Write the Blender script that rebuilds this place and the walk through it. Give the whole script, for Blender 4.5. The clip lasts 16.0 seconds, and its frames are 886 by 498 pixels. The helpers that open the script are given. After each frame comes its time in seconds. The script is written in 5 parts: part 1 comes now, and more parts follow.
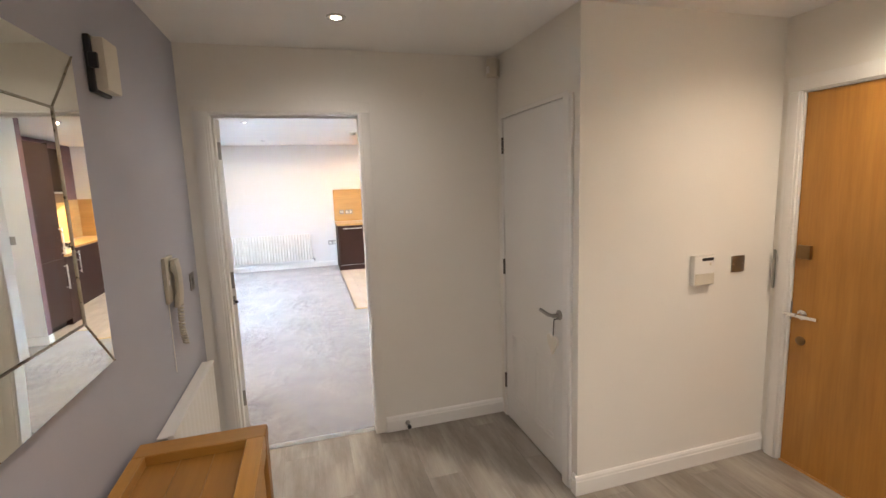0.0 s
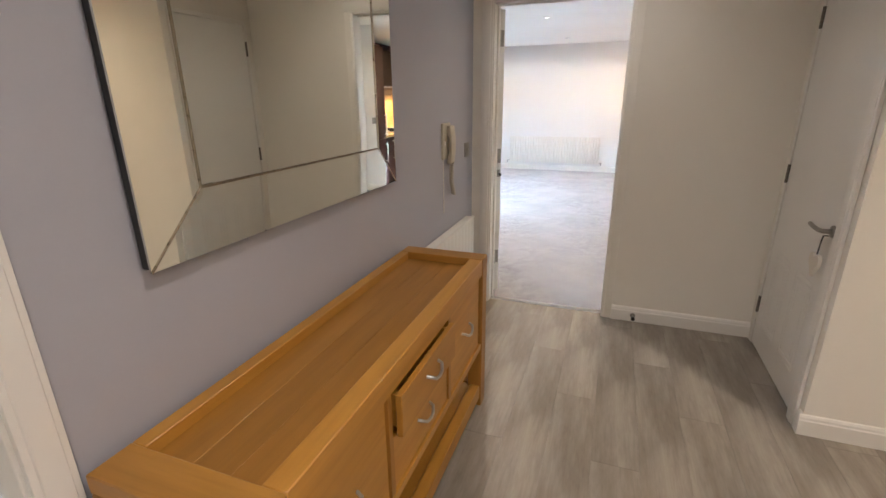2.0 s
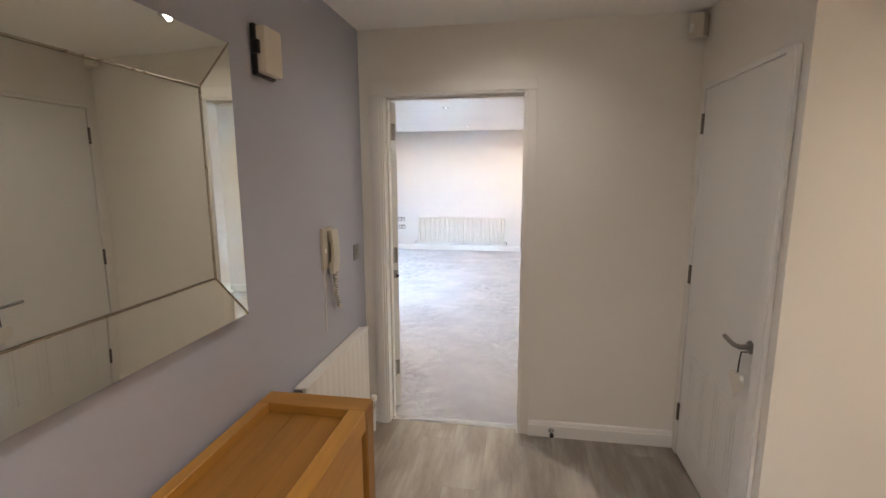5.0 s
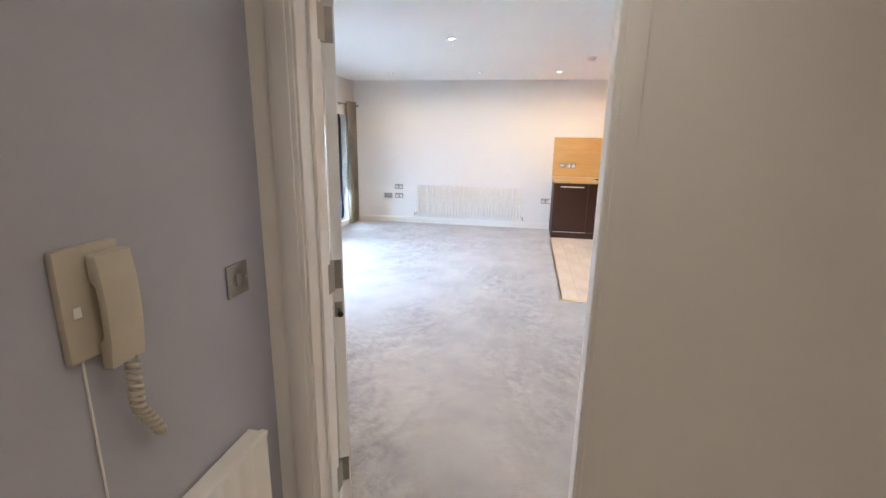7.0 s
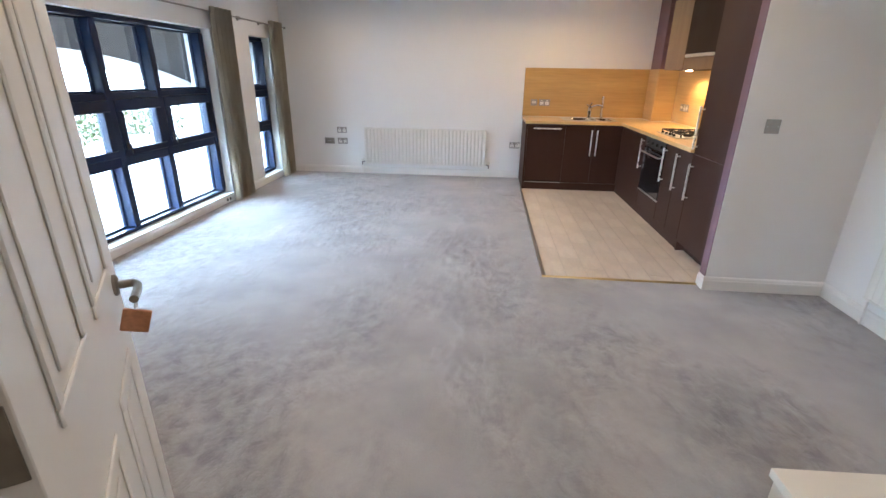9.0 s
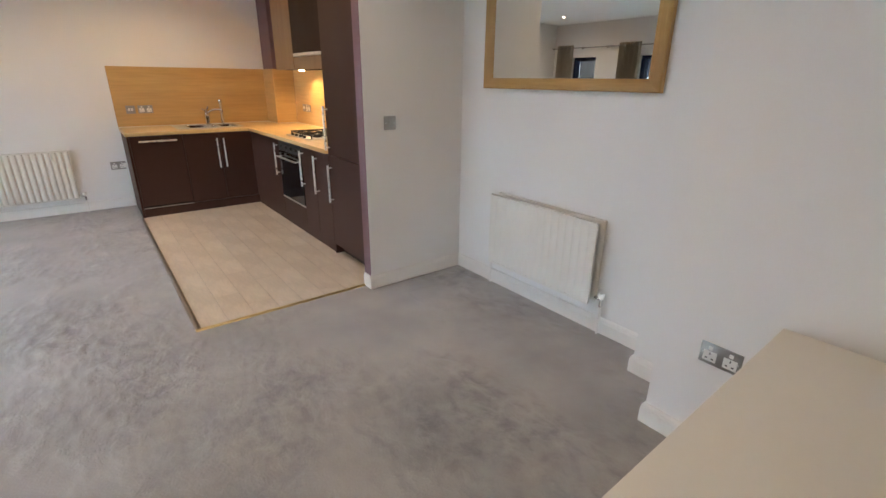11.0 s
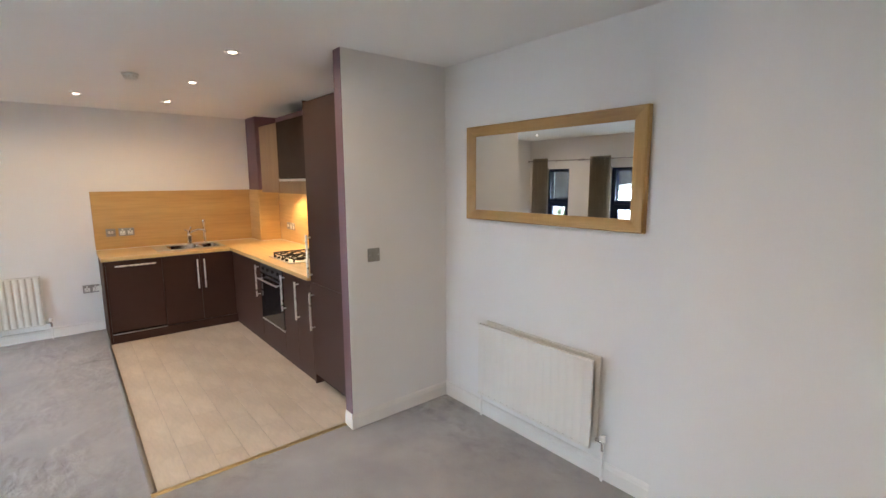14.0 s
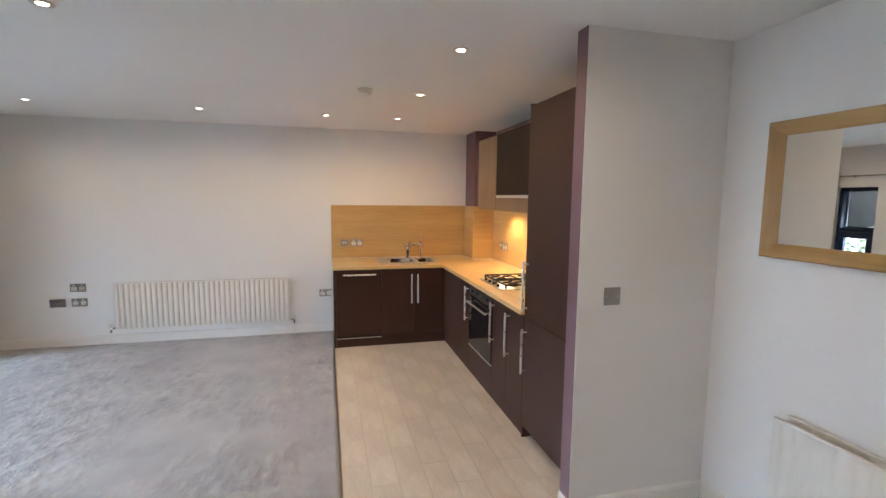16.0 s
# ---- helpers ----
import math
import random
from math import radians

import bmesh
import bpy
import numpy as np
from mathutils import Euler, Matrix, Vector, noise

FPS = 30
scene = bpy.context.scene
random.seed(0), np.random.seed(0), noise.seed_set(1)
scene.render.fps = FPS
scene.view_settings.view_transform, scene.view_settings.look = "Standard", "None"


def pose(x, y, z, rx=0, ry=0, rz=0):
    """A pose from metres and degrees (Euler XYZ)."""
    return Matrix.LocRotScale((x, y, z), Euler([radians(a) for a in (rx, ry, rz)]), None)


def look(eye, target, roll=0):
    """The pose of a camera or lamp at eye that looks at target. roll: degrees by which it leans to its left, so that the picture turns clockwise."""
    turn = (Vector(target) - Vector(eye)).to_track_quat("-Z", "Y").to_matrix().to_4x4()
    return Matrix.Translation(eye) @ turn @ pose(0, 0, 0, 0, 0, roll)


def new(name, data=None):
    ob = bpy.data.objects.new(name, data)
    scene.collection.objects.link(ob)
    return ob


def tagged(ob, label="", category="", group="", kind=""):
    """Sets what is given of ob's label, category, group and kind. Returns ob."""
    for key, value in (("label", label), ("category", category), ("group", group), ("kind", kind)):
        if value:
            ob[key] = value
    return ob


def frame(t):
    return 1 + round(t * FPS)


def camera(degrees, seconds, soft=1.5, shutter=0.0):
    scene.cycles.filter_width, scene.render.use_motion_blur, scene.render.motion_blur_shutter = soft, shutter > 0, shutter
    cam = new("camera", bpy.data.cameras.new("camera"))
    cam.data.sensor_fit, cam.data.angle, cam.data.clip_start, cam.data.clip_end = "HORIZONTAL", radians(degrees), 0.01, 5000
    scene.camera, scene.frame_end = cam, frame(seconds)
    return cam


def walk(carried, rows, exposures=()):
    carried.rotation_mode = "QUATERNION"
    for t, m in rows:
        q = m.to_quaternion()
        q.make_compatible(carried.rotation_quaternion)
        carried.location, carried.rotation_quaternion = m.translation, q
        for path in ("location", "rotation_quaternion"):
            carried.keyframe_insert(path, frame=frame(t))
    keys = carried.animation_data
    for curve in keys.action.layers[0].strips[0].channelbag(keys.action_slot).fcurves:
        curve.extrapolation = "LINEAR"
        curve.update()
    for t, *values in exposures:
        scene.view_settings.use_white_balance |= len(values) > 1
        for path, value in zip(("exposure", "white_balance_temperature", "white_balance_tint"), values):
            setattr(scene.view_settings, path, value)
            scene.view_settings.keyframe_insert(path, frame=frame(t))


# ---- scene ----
cam = camera(87.9, 16.0)
PATH = [
    (0, (-0.021, -2.794, 1.594), (0.534, -0.895, 1.307), -2.0),
    (0.5, (0.018, -2.861, 1.561), (0.153, -0.888, 1.26), -2.1),
    (1, (0.084, -3.021, 1.516), (-0.149, -1.073, 1.13), -3.0),
    (1.5, (0.193, -3.073, 1.503), (-0.416, -1.213, 1.088), -0.8),
    (2, (0.284, -3.077, 1.451), (-0.373, -1.295, 0.825), -0.6),
    (2.5, (0.307, -3.079, 1.392), (-0.313, -1.344, 0.614), -0.7),
    (3, (0.298, -3.077, 1.413), (-0.345, -1.332, 0.676), -0.9),
    (3.5, (0.311, -3.069, 1.489), (-0.341, -1.296, 0.833), -1.3),
    (4, (0.315, -3.053, 1.568), (-0.362, -1.216, 1.156), -0.8),
    (4.5, (0.327, -2.917, 1.583), (-0.183, -1.01, 1.263), -0.3),
    (5, (0.289, -2.627, 1.568), (-0.033, -0.68, 1.243), -0.2),
    (7.5, (0.104, -0.889, 1.496), (-0.248, 1.009, 0.973), 1.0),
    (8, (0.091, -0.624, 1.49), (-0.25, 1.267, 0.935), 0.5),
    (8.5, (0.06, -0.353, 1.49), (-0.209, 1.543, 0.913), -0.2),
    (9, (0.007, -0.138, 1.427), (-0.157, 1.724, 0.714), 0.9),
    (9.5, (0.033, 0.1, 1.401), (0.133, 1.945, 0.636), -1.2),
    (10, (0.086, 0.264, 1.387), (0.654, 2.023, 0.624), 0.2),
    (12.5, (0.264, 0.345, 1.543), (1.676, 1.656, 1.006), -1.3),
    (13, (0.264, 0.343, 1.598), (1.693, 1.691, 1.219), -0.7),
    (13.5, (0.271, 0.36, 1.627), (1.663, 1.754, 1.285), -0.7),
    (14, (0.274, 0.457, 1.624), (1.531, 1.985, 1.328), -0.3),
    (14.5, (0.304, 0.632, 1.616), (1.461, 2.243, 1.359), -0.2),
    (15, (0.309, 0.811, 1.622), (1.318, 2.518, 1.358), -0.4),
    (15.5, (0.373, 0.967, 1.616), (1.111, 2.81, 1.368), -0.6),
    (16, (0.452, 1.08, 1.617), (0.939, 3.007, 1.396), 0.6),
]
walk(cam, [(t, look(eye, aim, lean)) for t, eye, aim, lean in PATH],
     [(0.0, 2.0, 6250, 10), (1.0, 2.03, 6250, 10), (1.5, 1.88, 6250, 10), (2.0, 1.88, 6300, 10), (2.5, 1.9, 6350, 10), (3.0, 2.05, 6350, 10),
      (3.5, 2.05, 6300, 10), (4.0, 2.07, 6250, 10), (4.5, 2.07, 6250, 10), (5.0, 1.86, 6200, 10), (7.3, 1.65, 6250, 10), (7.5, 1.57, 6250, 10),
      (8.0, 1.37, 6300, 10), (8.5, 1.2, 6300, 10), (9.0, 1.0, 6300, 10), (9.5, 0.86, 6400, 10), (10.0, 0.68, 6700, 10), (12.5, 0.92, 6900, 10),
      (13.5, 0.97, 6800, 10), (14.5, 0.88, 6800, 10), (15.0, 0.86, 6750, 10), (16.0, 0.86, 6600, 10)])
# ---------------------------------------------------------------- light
DAY = 35.0            # glow of the overcast sky outside the windows
HALL_W = 16.5        # watts of a hall downlight
ROOM_W = 5.8        # watts of a living room downlight
WARM = (1.0, 0.80, 0.63)
KITCHEN_TONE = (1.0, 0.72, 0.45)
HALL_TONE = (1.0, 0.885, 0.81)
ENTRANCE_TONE = (1.0, 0.81, 0.62)

world = bpy.data.worlds.new("world")
scene.world = world
world.use_nodes = True
wn = world.node_tree
sky = wn.nodes.new("ShaderNodeTexSky")
sky.sky_type = "NISHITA"
sky.sun_disc = False
sky.sun_elevation = radians(42)
sky.sun_rotation = radians(80)
wn.nodes["Background"].inputs["Strength"].default_value = 0.12
wn.links.new(sky.outputs["Color"], wn.nodes["Background"].inputs["Color"])
sun = new("sun", bpy.data.lights.new("sun", "SUN"))
sun.data.energy = 4.0
sun.data.angle = radians(12)
sun.data.color = (1.0, 0.95, 0.88)
sun.matrix_world = look((9, 2, 9), (0, 4, 0))


# ---------------------------------------------------------------- mesh helpers
def box(bm, x0, y0, z0, x1, y1, z1, bev=0.0, seg=1):
    """Adds a box, with rounded edges if bev is given."""
    t = bmesh.new()
    bmesh.ops.create_cube(t, size=1.0)
    for v in t.verts:
        v.co = Vector(((x0 + x1) / 2 + v.co.x * (x1 - x0), (y0 + y1) / 2 + v.co.y * (y1 - y0),
                       (z0 + z1) / 2 + v.co.z * (z1 - z0)))
    if bev > 0:
        bmesh.ops.bevel(t, geom=t.edges[:], offset=bev, segments=seg, affect="EDGES", profile=0.6)
    add(bm, t)
    return bm


def add(bm, t):
    me = bpy.data.meshes.new("tmp")
    t.to_mesh(me)
    t.free()
    bm.from_mesh(me)
    bpy.data.meshes.remove(me)


def block(x0, y0, z0, x1, y1, z1, bev=0.0, seg=1):
    return box(bmesh.new(), x0, y0, z0, x1, y1, z1, bev, seg)


def rod(bm, a, b, r, seg=12, r2=None):
    """A capped cylinder from a to b."""
    a, b = Vector(a), Vector(b)
    t = bmesh.new()
    bmesh.ops.create_cone(t, cap_ends=True, segments=seg, radius1=r, radius2=r if r2 is None else r2, depth=(b - a).length)
    q = (b - a).to_track_quat("Z", "Y").to_matrix().to_4x4()
    bmesh.ops.transform(t, matrix=Matrix.Translation((a + b) / 2) @ q, verts=t.verts)
    add(bm, t)
    return bm


def tube(bm, pts, r, seg=8):
    """A pipe along a line of points."""
    pts = [Vector(p) for p in pts]
    rings = []
    for i, p in enumerate(pts):
        d = (pts[min(i + 1, len(pts) - 1)] - pts[max(i - 1, 0)]).normalized()
        side = d.cross(Vector((0.31, 0.52, 0.79))).normalized()
        up = d.cross(side)
        rings.append([bm.verts.new(p + r * (math.cos(k * math.tau / seg) * side + math.sin(k * math.tau / seg) * up))
                      for k in range(seg)])
    for a, b in zip(rings, rings[1:]):
        for k in range(seg):
            bm.faces.new((a[k], a[(k + 1) % seg], b[(k + 1) % seg], b[k]))
    bm.faces.new(rings[0][::-1])
    bm.faces.new(rings[-1])
    return bm


def lathe(bm, profile, centre, axis="z", seg=24):
    """Turns a profile of (radius, height) round an axis."""
    rows = []
    for r, h in profile:
        row = []
        for k in range(seg):
            c, s = r * math.cos(k * math.tau / seg), r * math.sin(k * math.tau / seg)
            p = {"z": (c, s, h), "x": (h, c, s), "y": (s, h, c)}[axis]
            row.append(bm.verts.new(Vector(centre) + Vector(p)))
        rows.append(row)
    for a, b in zip(rows, rows[1:]):
        for k in range(seg):
            bm.faces.new((a[k], a[(k + 1) % seg], b[(k + 1) % seg], b[k]))
    bm.faces.new(rows[0][::-1])
    bm.faces.new(rows[-1])
    bmesh.ops.recalc_face_normals(bm, faces=bm.faces)
    return bm


def prism(bm, outline, lo, hi, axis="y"):
    """Pushes a flat outline of (u, v) from lo to hi along an axis."""
    def put(u, v, w):
        return {"x": (w, u, v), "y": (u, w, v), "z": (u, v, w)}[axis]
    a = [bm.verts.new(put(u, v, lo)) for u, v in outline]
    b = [bm.verts.new(put(u, v, hi)) for u, v in outline]
    n = len(outline)
    for i in range(n):
        bm.faces.new((a[i], a[(i + 1) % n], b[(i + 1) % n], b[i]))
    bm.faces.new(a[::-1])
    bm.faces.new(b)
    bmesh.ops.recalc_face_normals(bm, faces=bm.faces)
    return bm


def mesh_of(name, bm, material, smooth=False):
    me = bpy.data.meshes.new(name)
    bmesh.ops.recalc_face_normals(bm, faces=bm.faces)
    bm.to_mesh(me)
    bm.free()
    me.materials.append(material)
    if smooth:
        me.shade_smooth()
        me.set_sharp_from_angle(angle=radians(38))
    return me


def part(name, bm, material, parent, label="", smooth=True):
    ob = new(name, mesh_of(name, bm, material, smooth))
    ob.parent = parent
    return tagged(ob, label)


HALL = Matrix.Translation((0.0, 0.0, 0.0))
ROOM = Matrix.Translation((0.026, 0.043, 0.0))     # where the living room's plan starts
origin = [HALL]


def placed(ob, m=None):
    """Stands a thing in the plan that is being built, at the pose m of that plan."""
    ob.matrix_basis = origin[0] @ m if m else origin[0]
    return ob


def thing(name, label, category, group=""):
    return tagged(placed(new(name)), label, category, group)


def solid(name, bm, material, label, category, group="", smooth=True):
    return tagged(placed(new(name, mesh_of(name, bm, material, smooth))), label, category, group)


def setting(name, bm, material, label="", category="", smooth=False):
    return tagged(placed(new(name, mesh_of(name, bm, material, smooth))), label, category, "", "structure")


def wall_x(bm, x0, x1, y0, y1, z0, z1, holes=()):
    """A wall that runs along y, with openings (y0, y1, z0, z1) in order."""
    at = y0
    for a, b, c, d in holes:
        if a > at:
            box(bm, x0, at, z0, x1, a, z1)
        if c > z0:
            box(bm, x0, a, z0, x1, b, c)
        if d < z1:
            box(bm, x0, a, d, x1, b, z1)
        at = b
    if y1 > at:
        box(bm, x0, at, z0, x1, y1, z1)
    return bm


def wall_y(bm, y0, y1, x0, x1, z0, z1, holes=()):
    """A wall that runs along x, with openings (x0, x1, z0, z1) in order."""
    at = x0
    for a, b, c, d in holes:
        if a > at:
            box(bm, at, y0, z0, a, y1, z1)
        if c > z0:
            box(bm, a, y0, z0, b, y1, c)
        if d < z1:
            box(bm, a, y0, d, b, y1, z1)
        at = b
    if x1 > at:
        box(bm, at, y0, z0, x1, y1, z1)
    return bm


# ---------------------------------------------------------------- materials
def shader(name):
    m = bpy.data.materials.new(name)
    m.use_nodes = True
    return m, m.node_tree, m.node_tree.nodes["Principled BSDF"]


def noise_node(nt, scale, detail=4.0, stretch=None, coords="Object", rough=0.55):
    tc = nt.nodes.new("ShaderNodeTexCoord")
    nz = nt.nodes.new("ShaderNodeTexNoise")
    nz.inputs["Scale"].default_value = scale
    nz.inputs["Detail"].default_value = detail
    nz.inputs["Roughness"].default_value = rough
    out = tc.outputs[coords]
    if stretch:
        mp = nt.nodes.new("ShaderNodeMapping")
        mp.inputs["Scale"].default_value = stretch
        nt.links.new(out, mp.inputs["Vector"])
        out = mp.outputs["Vector"]
    nt.links.new(out, nz.inputs["Vector"])
    return nz


def ramp(nt, source, stops):
    r = nt.nodes.new("ShaderNodeValToRGB")
    e = r.color_ramp.elements
    while len(e) < len(stops):
        e.new(0.5)
    for s, (pos, col) in zip(e, stops):
        s.position = pos
        s.color = (*col, 1.0)
    nt.links.new(source, r.inputs["Fac"])
    return r


def mixed(nt, a, b, fac, how="MULTIPLY"):
    mx = nt.nodes.new("ShaderNodeMix")
    mx.data_type = "RGBA"
    mx.blend_type = how
    nt.links.new(a, mx.inputs["A"])
    nt.links.new(b, mx.inputs["B"])
    if isinstance(fac, float):
        mx.inputs["Factor"].default_value = fac
    else:
        nt.links.new(fac, mx.inputs["Factor"])
    return mx.outputs["Result"]


def bumped(nt, bsdf, source, strength, distance):
    b = nt.nodes.new("ShaderNodeBump")
    b.inputs["Strength"].default_value = strength
    b.inputs["Distance"].default_value = distance
    nt.links.new(source, b.inputs["Height"])
    nt.links.new(b.outputs["Normal"], bsdf.inputs["Normal"])


def shade(c, k):
    return tuple(min(1.0, v * k) for v in c)


def paint(name, col, rough=0.6, var=0.05, big=1.3, fine=70.0, bump=0.12, dist=0.002, metal=0.0):
    """A painted or plain surface: soft patches, fine grain and relief."""
    m, nt, b = shader(name)
    n1 = noise_node(nt, big, 5.0)
    n2 = noise_node(nt, fine, 3.0)
    c = ramp(nt, n1.outputs["Fac"], [(0.3, shade(col, 1 - var)), (0.7, shade(col, 1 + var))])
    g = ramp(nt, n2.outputs["Fac"], [(0.25, (1 - var * 0.7,) * 3), (0.75, (1.0,) * 3)])
    nt.links.new(mixed(nt, c.outputs["Color"], g.outputs["Color"], 1.0), b.inputs["Base Color"])
    r = nt.nodes.new("ShaderNodeMapRange")
    r.inputs["To Min"].default_value = rough * 0.85
    r.inputs["To Max"].default_value = min(1.0, rough * 1.15)
    nt.links.new(n1.outputs["Fac"], r.inputs["Value"])
    nt.links.new(r.outputs["Result"], b.inputs["Roughness"])
    b.inputs["Metallic"].default_value = metal
    if bump:
        bumped(nt, b, n2.outputs["Fac"], bump, dist)
    return m


def wood(name, light, dark, along="y", rough=0.4, grain=26.0, var=0.5, each=0.0, bump=0.15):
    """Timber with long grain along one axis; each: how far one piece differs from the next."""
    m, nt, b = shader(name)
    k = {"x": (0.06, 1, 1), "y": (1, 0.06, 1), "z": (1, 1, 0.06)}[along]
    n1 = noise_node(nt, grain, 6.0, k, rough=0.65)
    n2 = noise_node(nt, 4.0, 3.0, tuple(0.35 if v < 1 else 1.0 for v in k))
    n3 = noise_node(nt, grain * 6, 2.0, k)
    c = ramp(nt, n1.outputs["Fac"], [(0.28, dark), (0.5, tuple((p + q) / 2 for p, q in zip(light, dark))), (0.72, light)])
    p = ramp(nt, n2.outputs["Fac"], [(0.3, (1 - 0.35 * var,) * 3), (0.7, (1.0,) * 3)])
    f = ramp(nt, n3.outputs["Fac"], [(0.3, (0.9,) * 3), (0.6, (1.0,) * 3)])
    out = mixed(nt, mixed(nt, c.outputs["Color"], p.outputs["Color"], 1.0), f.outputs["Color"], 1.0)
    if each:
        oi = nt.nodes.new("ShaderNodeObjectInfo")
        e = ramp(nt, oi.outputs["Random"], [(0.0, (1 - each,) * 3), (1.0, (1.0,) * 3)])
        out = mixed(nt, out, e.outputs["Color"], 1.0)
    nt.links.new(out, b.inputs["Base Color"])
    r = nt.nodes.new("ShaderNodeMapRange")
    r.inputs["To Min"].default_value = rough * 1.2
    r.inputs["To Max"].default_value = rough * 0.85
    nt.links.new(n1.outputs["Fac"], r.inputs["Value"])
    nt.links.new(r.outputs["Result"], b.inputs["Roughness"])
    bumped(nt, b, n1.outputs["Fac"], bump, 0.0015)
    return m


def metal(name, col, rough):
    m, nt, b = shader(name)
    n = noise_node(nt, 40.0, 3.0)
    c = ramp(nt, n.outputs["Fac"], [(0.3, shade(col, 0.9)), (0.7, col)])
    nt.links.new(c.outputs["Color"], b.inputs["Base Color"])
    r = nt.nodes.new("ShaderNodeMapRange")
    r.inputs["To Min"].default_value = rough * 0.8
    r.inputs["To Max"].default_value = rough * 1.25
    nt.links.new(n.outputs["Fac"], r.inputs["Value"])
    nt.links.new(r.outputs["Result"], b.inputs["Roughness"])
    b.inputs["Metallic"].default_value = 1.0
    return m


def silvered(name, col):
    """Clean mirror glass, with the faintest film of dust."""
    m, nt, b = shader(name)
    b.inputs["Base Color"].default_value = (*col, 1)
    b.inputs["Metallic"].default_value = 1.0
    n = noise_node(nt, 3.0, 3.0)
    r = nt.nodes.new("ShaderNodeMapRange")
    r.inputs["To Min"].default_value = 0.0
    r.inputs["To Max"].default_value = 0.02
    nt.links.new(n.outputs["Fac"], r.inputs["Value"])
    nt.links.new(r.outputs["Result"], b.inputs["Roughness"])
    return m


def glow(name, col, strength):
    m, nt, b = shader(name)
    b.inputs["Base Color"].default_value = (*col, 1)
    b.inputs["Emission Color"].default_value = (*col, 1)
    b.inputs["Emission Strength"].default_value = strength
    return m


M = {}
M["white_wall"] = paint("white_wall_paint", (0.81, 0.78, 0.715), 0.65, 0.02, 0.9, 130, 0.08)
M["grey_wall"] = paint("light_grey_wall_paint", (0.80, 0.79, 0.765), 0.65, 0.02, 0.9, 130, 0.08)
M["lilac"] = paint("lilac_grey_wall_paint", (0.415, 0.42, 0.472), 0.62, 0.025, 0.9, 130, 0.08)
M["ceiling"] = paint("ceiling_paint", (0.85, 0.84, 0.81), 0.75, 0.02, 0.8, 90, 0.06)
M["gloss"] = paint("white_gloss_paint", (0.80, 0.78, 0.74), 0.33, 0.015, 2.0, 45, 0.02)
M["door_white"] = paint("white_door_paint", (0.79, 0.78, 0.75), 0.36, 0.025, 1.5, 60, 0.12)
M["purple"] = paint("plum_wall_paint", (0.17, 0.095, 0.115), 0.55, 0.05, 1.5, 120, 0.1)
M["radiator"] = paint("cream_radiator_enamel", (0.78, 0.76, 0.70), 0.32, 0.02, 1.5, 40, 0.03)
M["brown"] = paint("dark_brown_cabinet_laminate", (0.043, 0.0175, 0.012), 0.48, 0.10, 2.5, 90, 0.08, 0.0008)
M["brown_dark"] = paint("brown_black_shadow_board", (0.020, 0.011, 0.006), 0.65, 0.1, 2.5, 90, 0.05)
M["brown_dark"].node_tree.nodes["Principled BSDF"].inputs["Specular IOR Level"].default_value = 0.2
M["brown"].node_tree.nodes["Principled BSDF"].inputs["Specular IOR Level"].default_value = 0.2
M["brown_hood"] = paint("dark_walnut_laminate", (0.026, 0.012, 0.007), 0.6, 0.1, 2.5, 90, 0.05)
M["brown_hood"].node_tree.nodes["Principled BSDF"].inputs["Specular IOR Level"].default_value = 0.15
M["black"] = paint("black_plastic", (0.015, 0.015, 0.016), 0.35, 0.1, 3, 80, 0.05)
M["iron"] = paint("black_cast_iron", (0.02, 0.02, 0.02), 0.6, 0.15, 6, 120, 0.25)
M["navy"] = paint("navy_window_coating", (0.006, 0.016, 0.052), 0.36, 0.10, 3, 60, 0.06)
M["navy"].node_tree.nodes["Principled BSDF"].inputs["Specular IOR Level"].default_value = 0.3
M["plastic"] = paint("white_plastic", (0.78, 0.76, 0.71), 0.35, 0.02, 4, 60, 0.03)
M["ivory"] = paint("ivory_plastic", (0.66, 0.61, 0.50), 0.38, 0.04, 4, 60, 0.03)
M["cream_board"] = paint("cream_white_board", (0.74, 0.70, 0.62), 0.40, 0.02, 1.2, 60, 0.05)
M["chrome"] = metal("polished_chrome", (0.80, 0.80, 0.80), 0.10)
M["satin"] = metal("satin_steel", (0.62, 0.61, 0.59), 0.30)
M["nickel"] = metal("brushed_nickel", (0.36, 0.345, 0.32), 0.34)
M["hinge"] = metal("dark_steel_hinge", (0.19, 0.17, 0.15), 0.42)
M["brass"] = metal("dull_brass", (0.62, 0.47, 0.24), 0.30)
M["bronze"] = metal("dark_bronze", (0.30, 0.19, 0.09), 0.38)
M["pull"] = metal("bright_satin_chrome", (0.86, 0.85, 0.83), 0.28)
M["mirror"] = silvered("mirror_silver", (0.88, 0.89, 0.87))
M["hall_mirror"] = silvered("mirror_silver_warm", (0.84, 0.835, 0.76))
# One golden oak in steps: rails palest, end rails, tray and uprights darker.
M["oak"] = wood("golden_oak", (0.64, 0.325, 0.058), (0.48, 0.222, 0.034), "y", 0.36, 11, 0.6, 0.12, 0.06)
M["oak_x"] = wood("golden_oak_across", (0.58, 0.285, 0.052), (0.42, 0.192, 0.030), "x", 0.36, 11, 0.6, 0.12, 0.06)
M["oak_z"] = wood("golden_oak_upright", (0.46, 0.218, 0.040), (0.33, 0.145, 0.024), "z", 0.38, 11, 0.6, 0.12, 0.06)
M["oak_end"] = paint("oak_end_grain", (0.30, 0.130, 0.026), 0.5, 0.2, 40, 260, 0.25, 0.001)
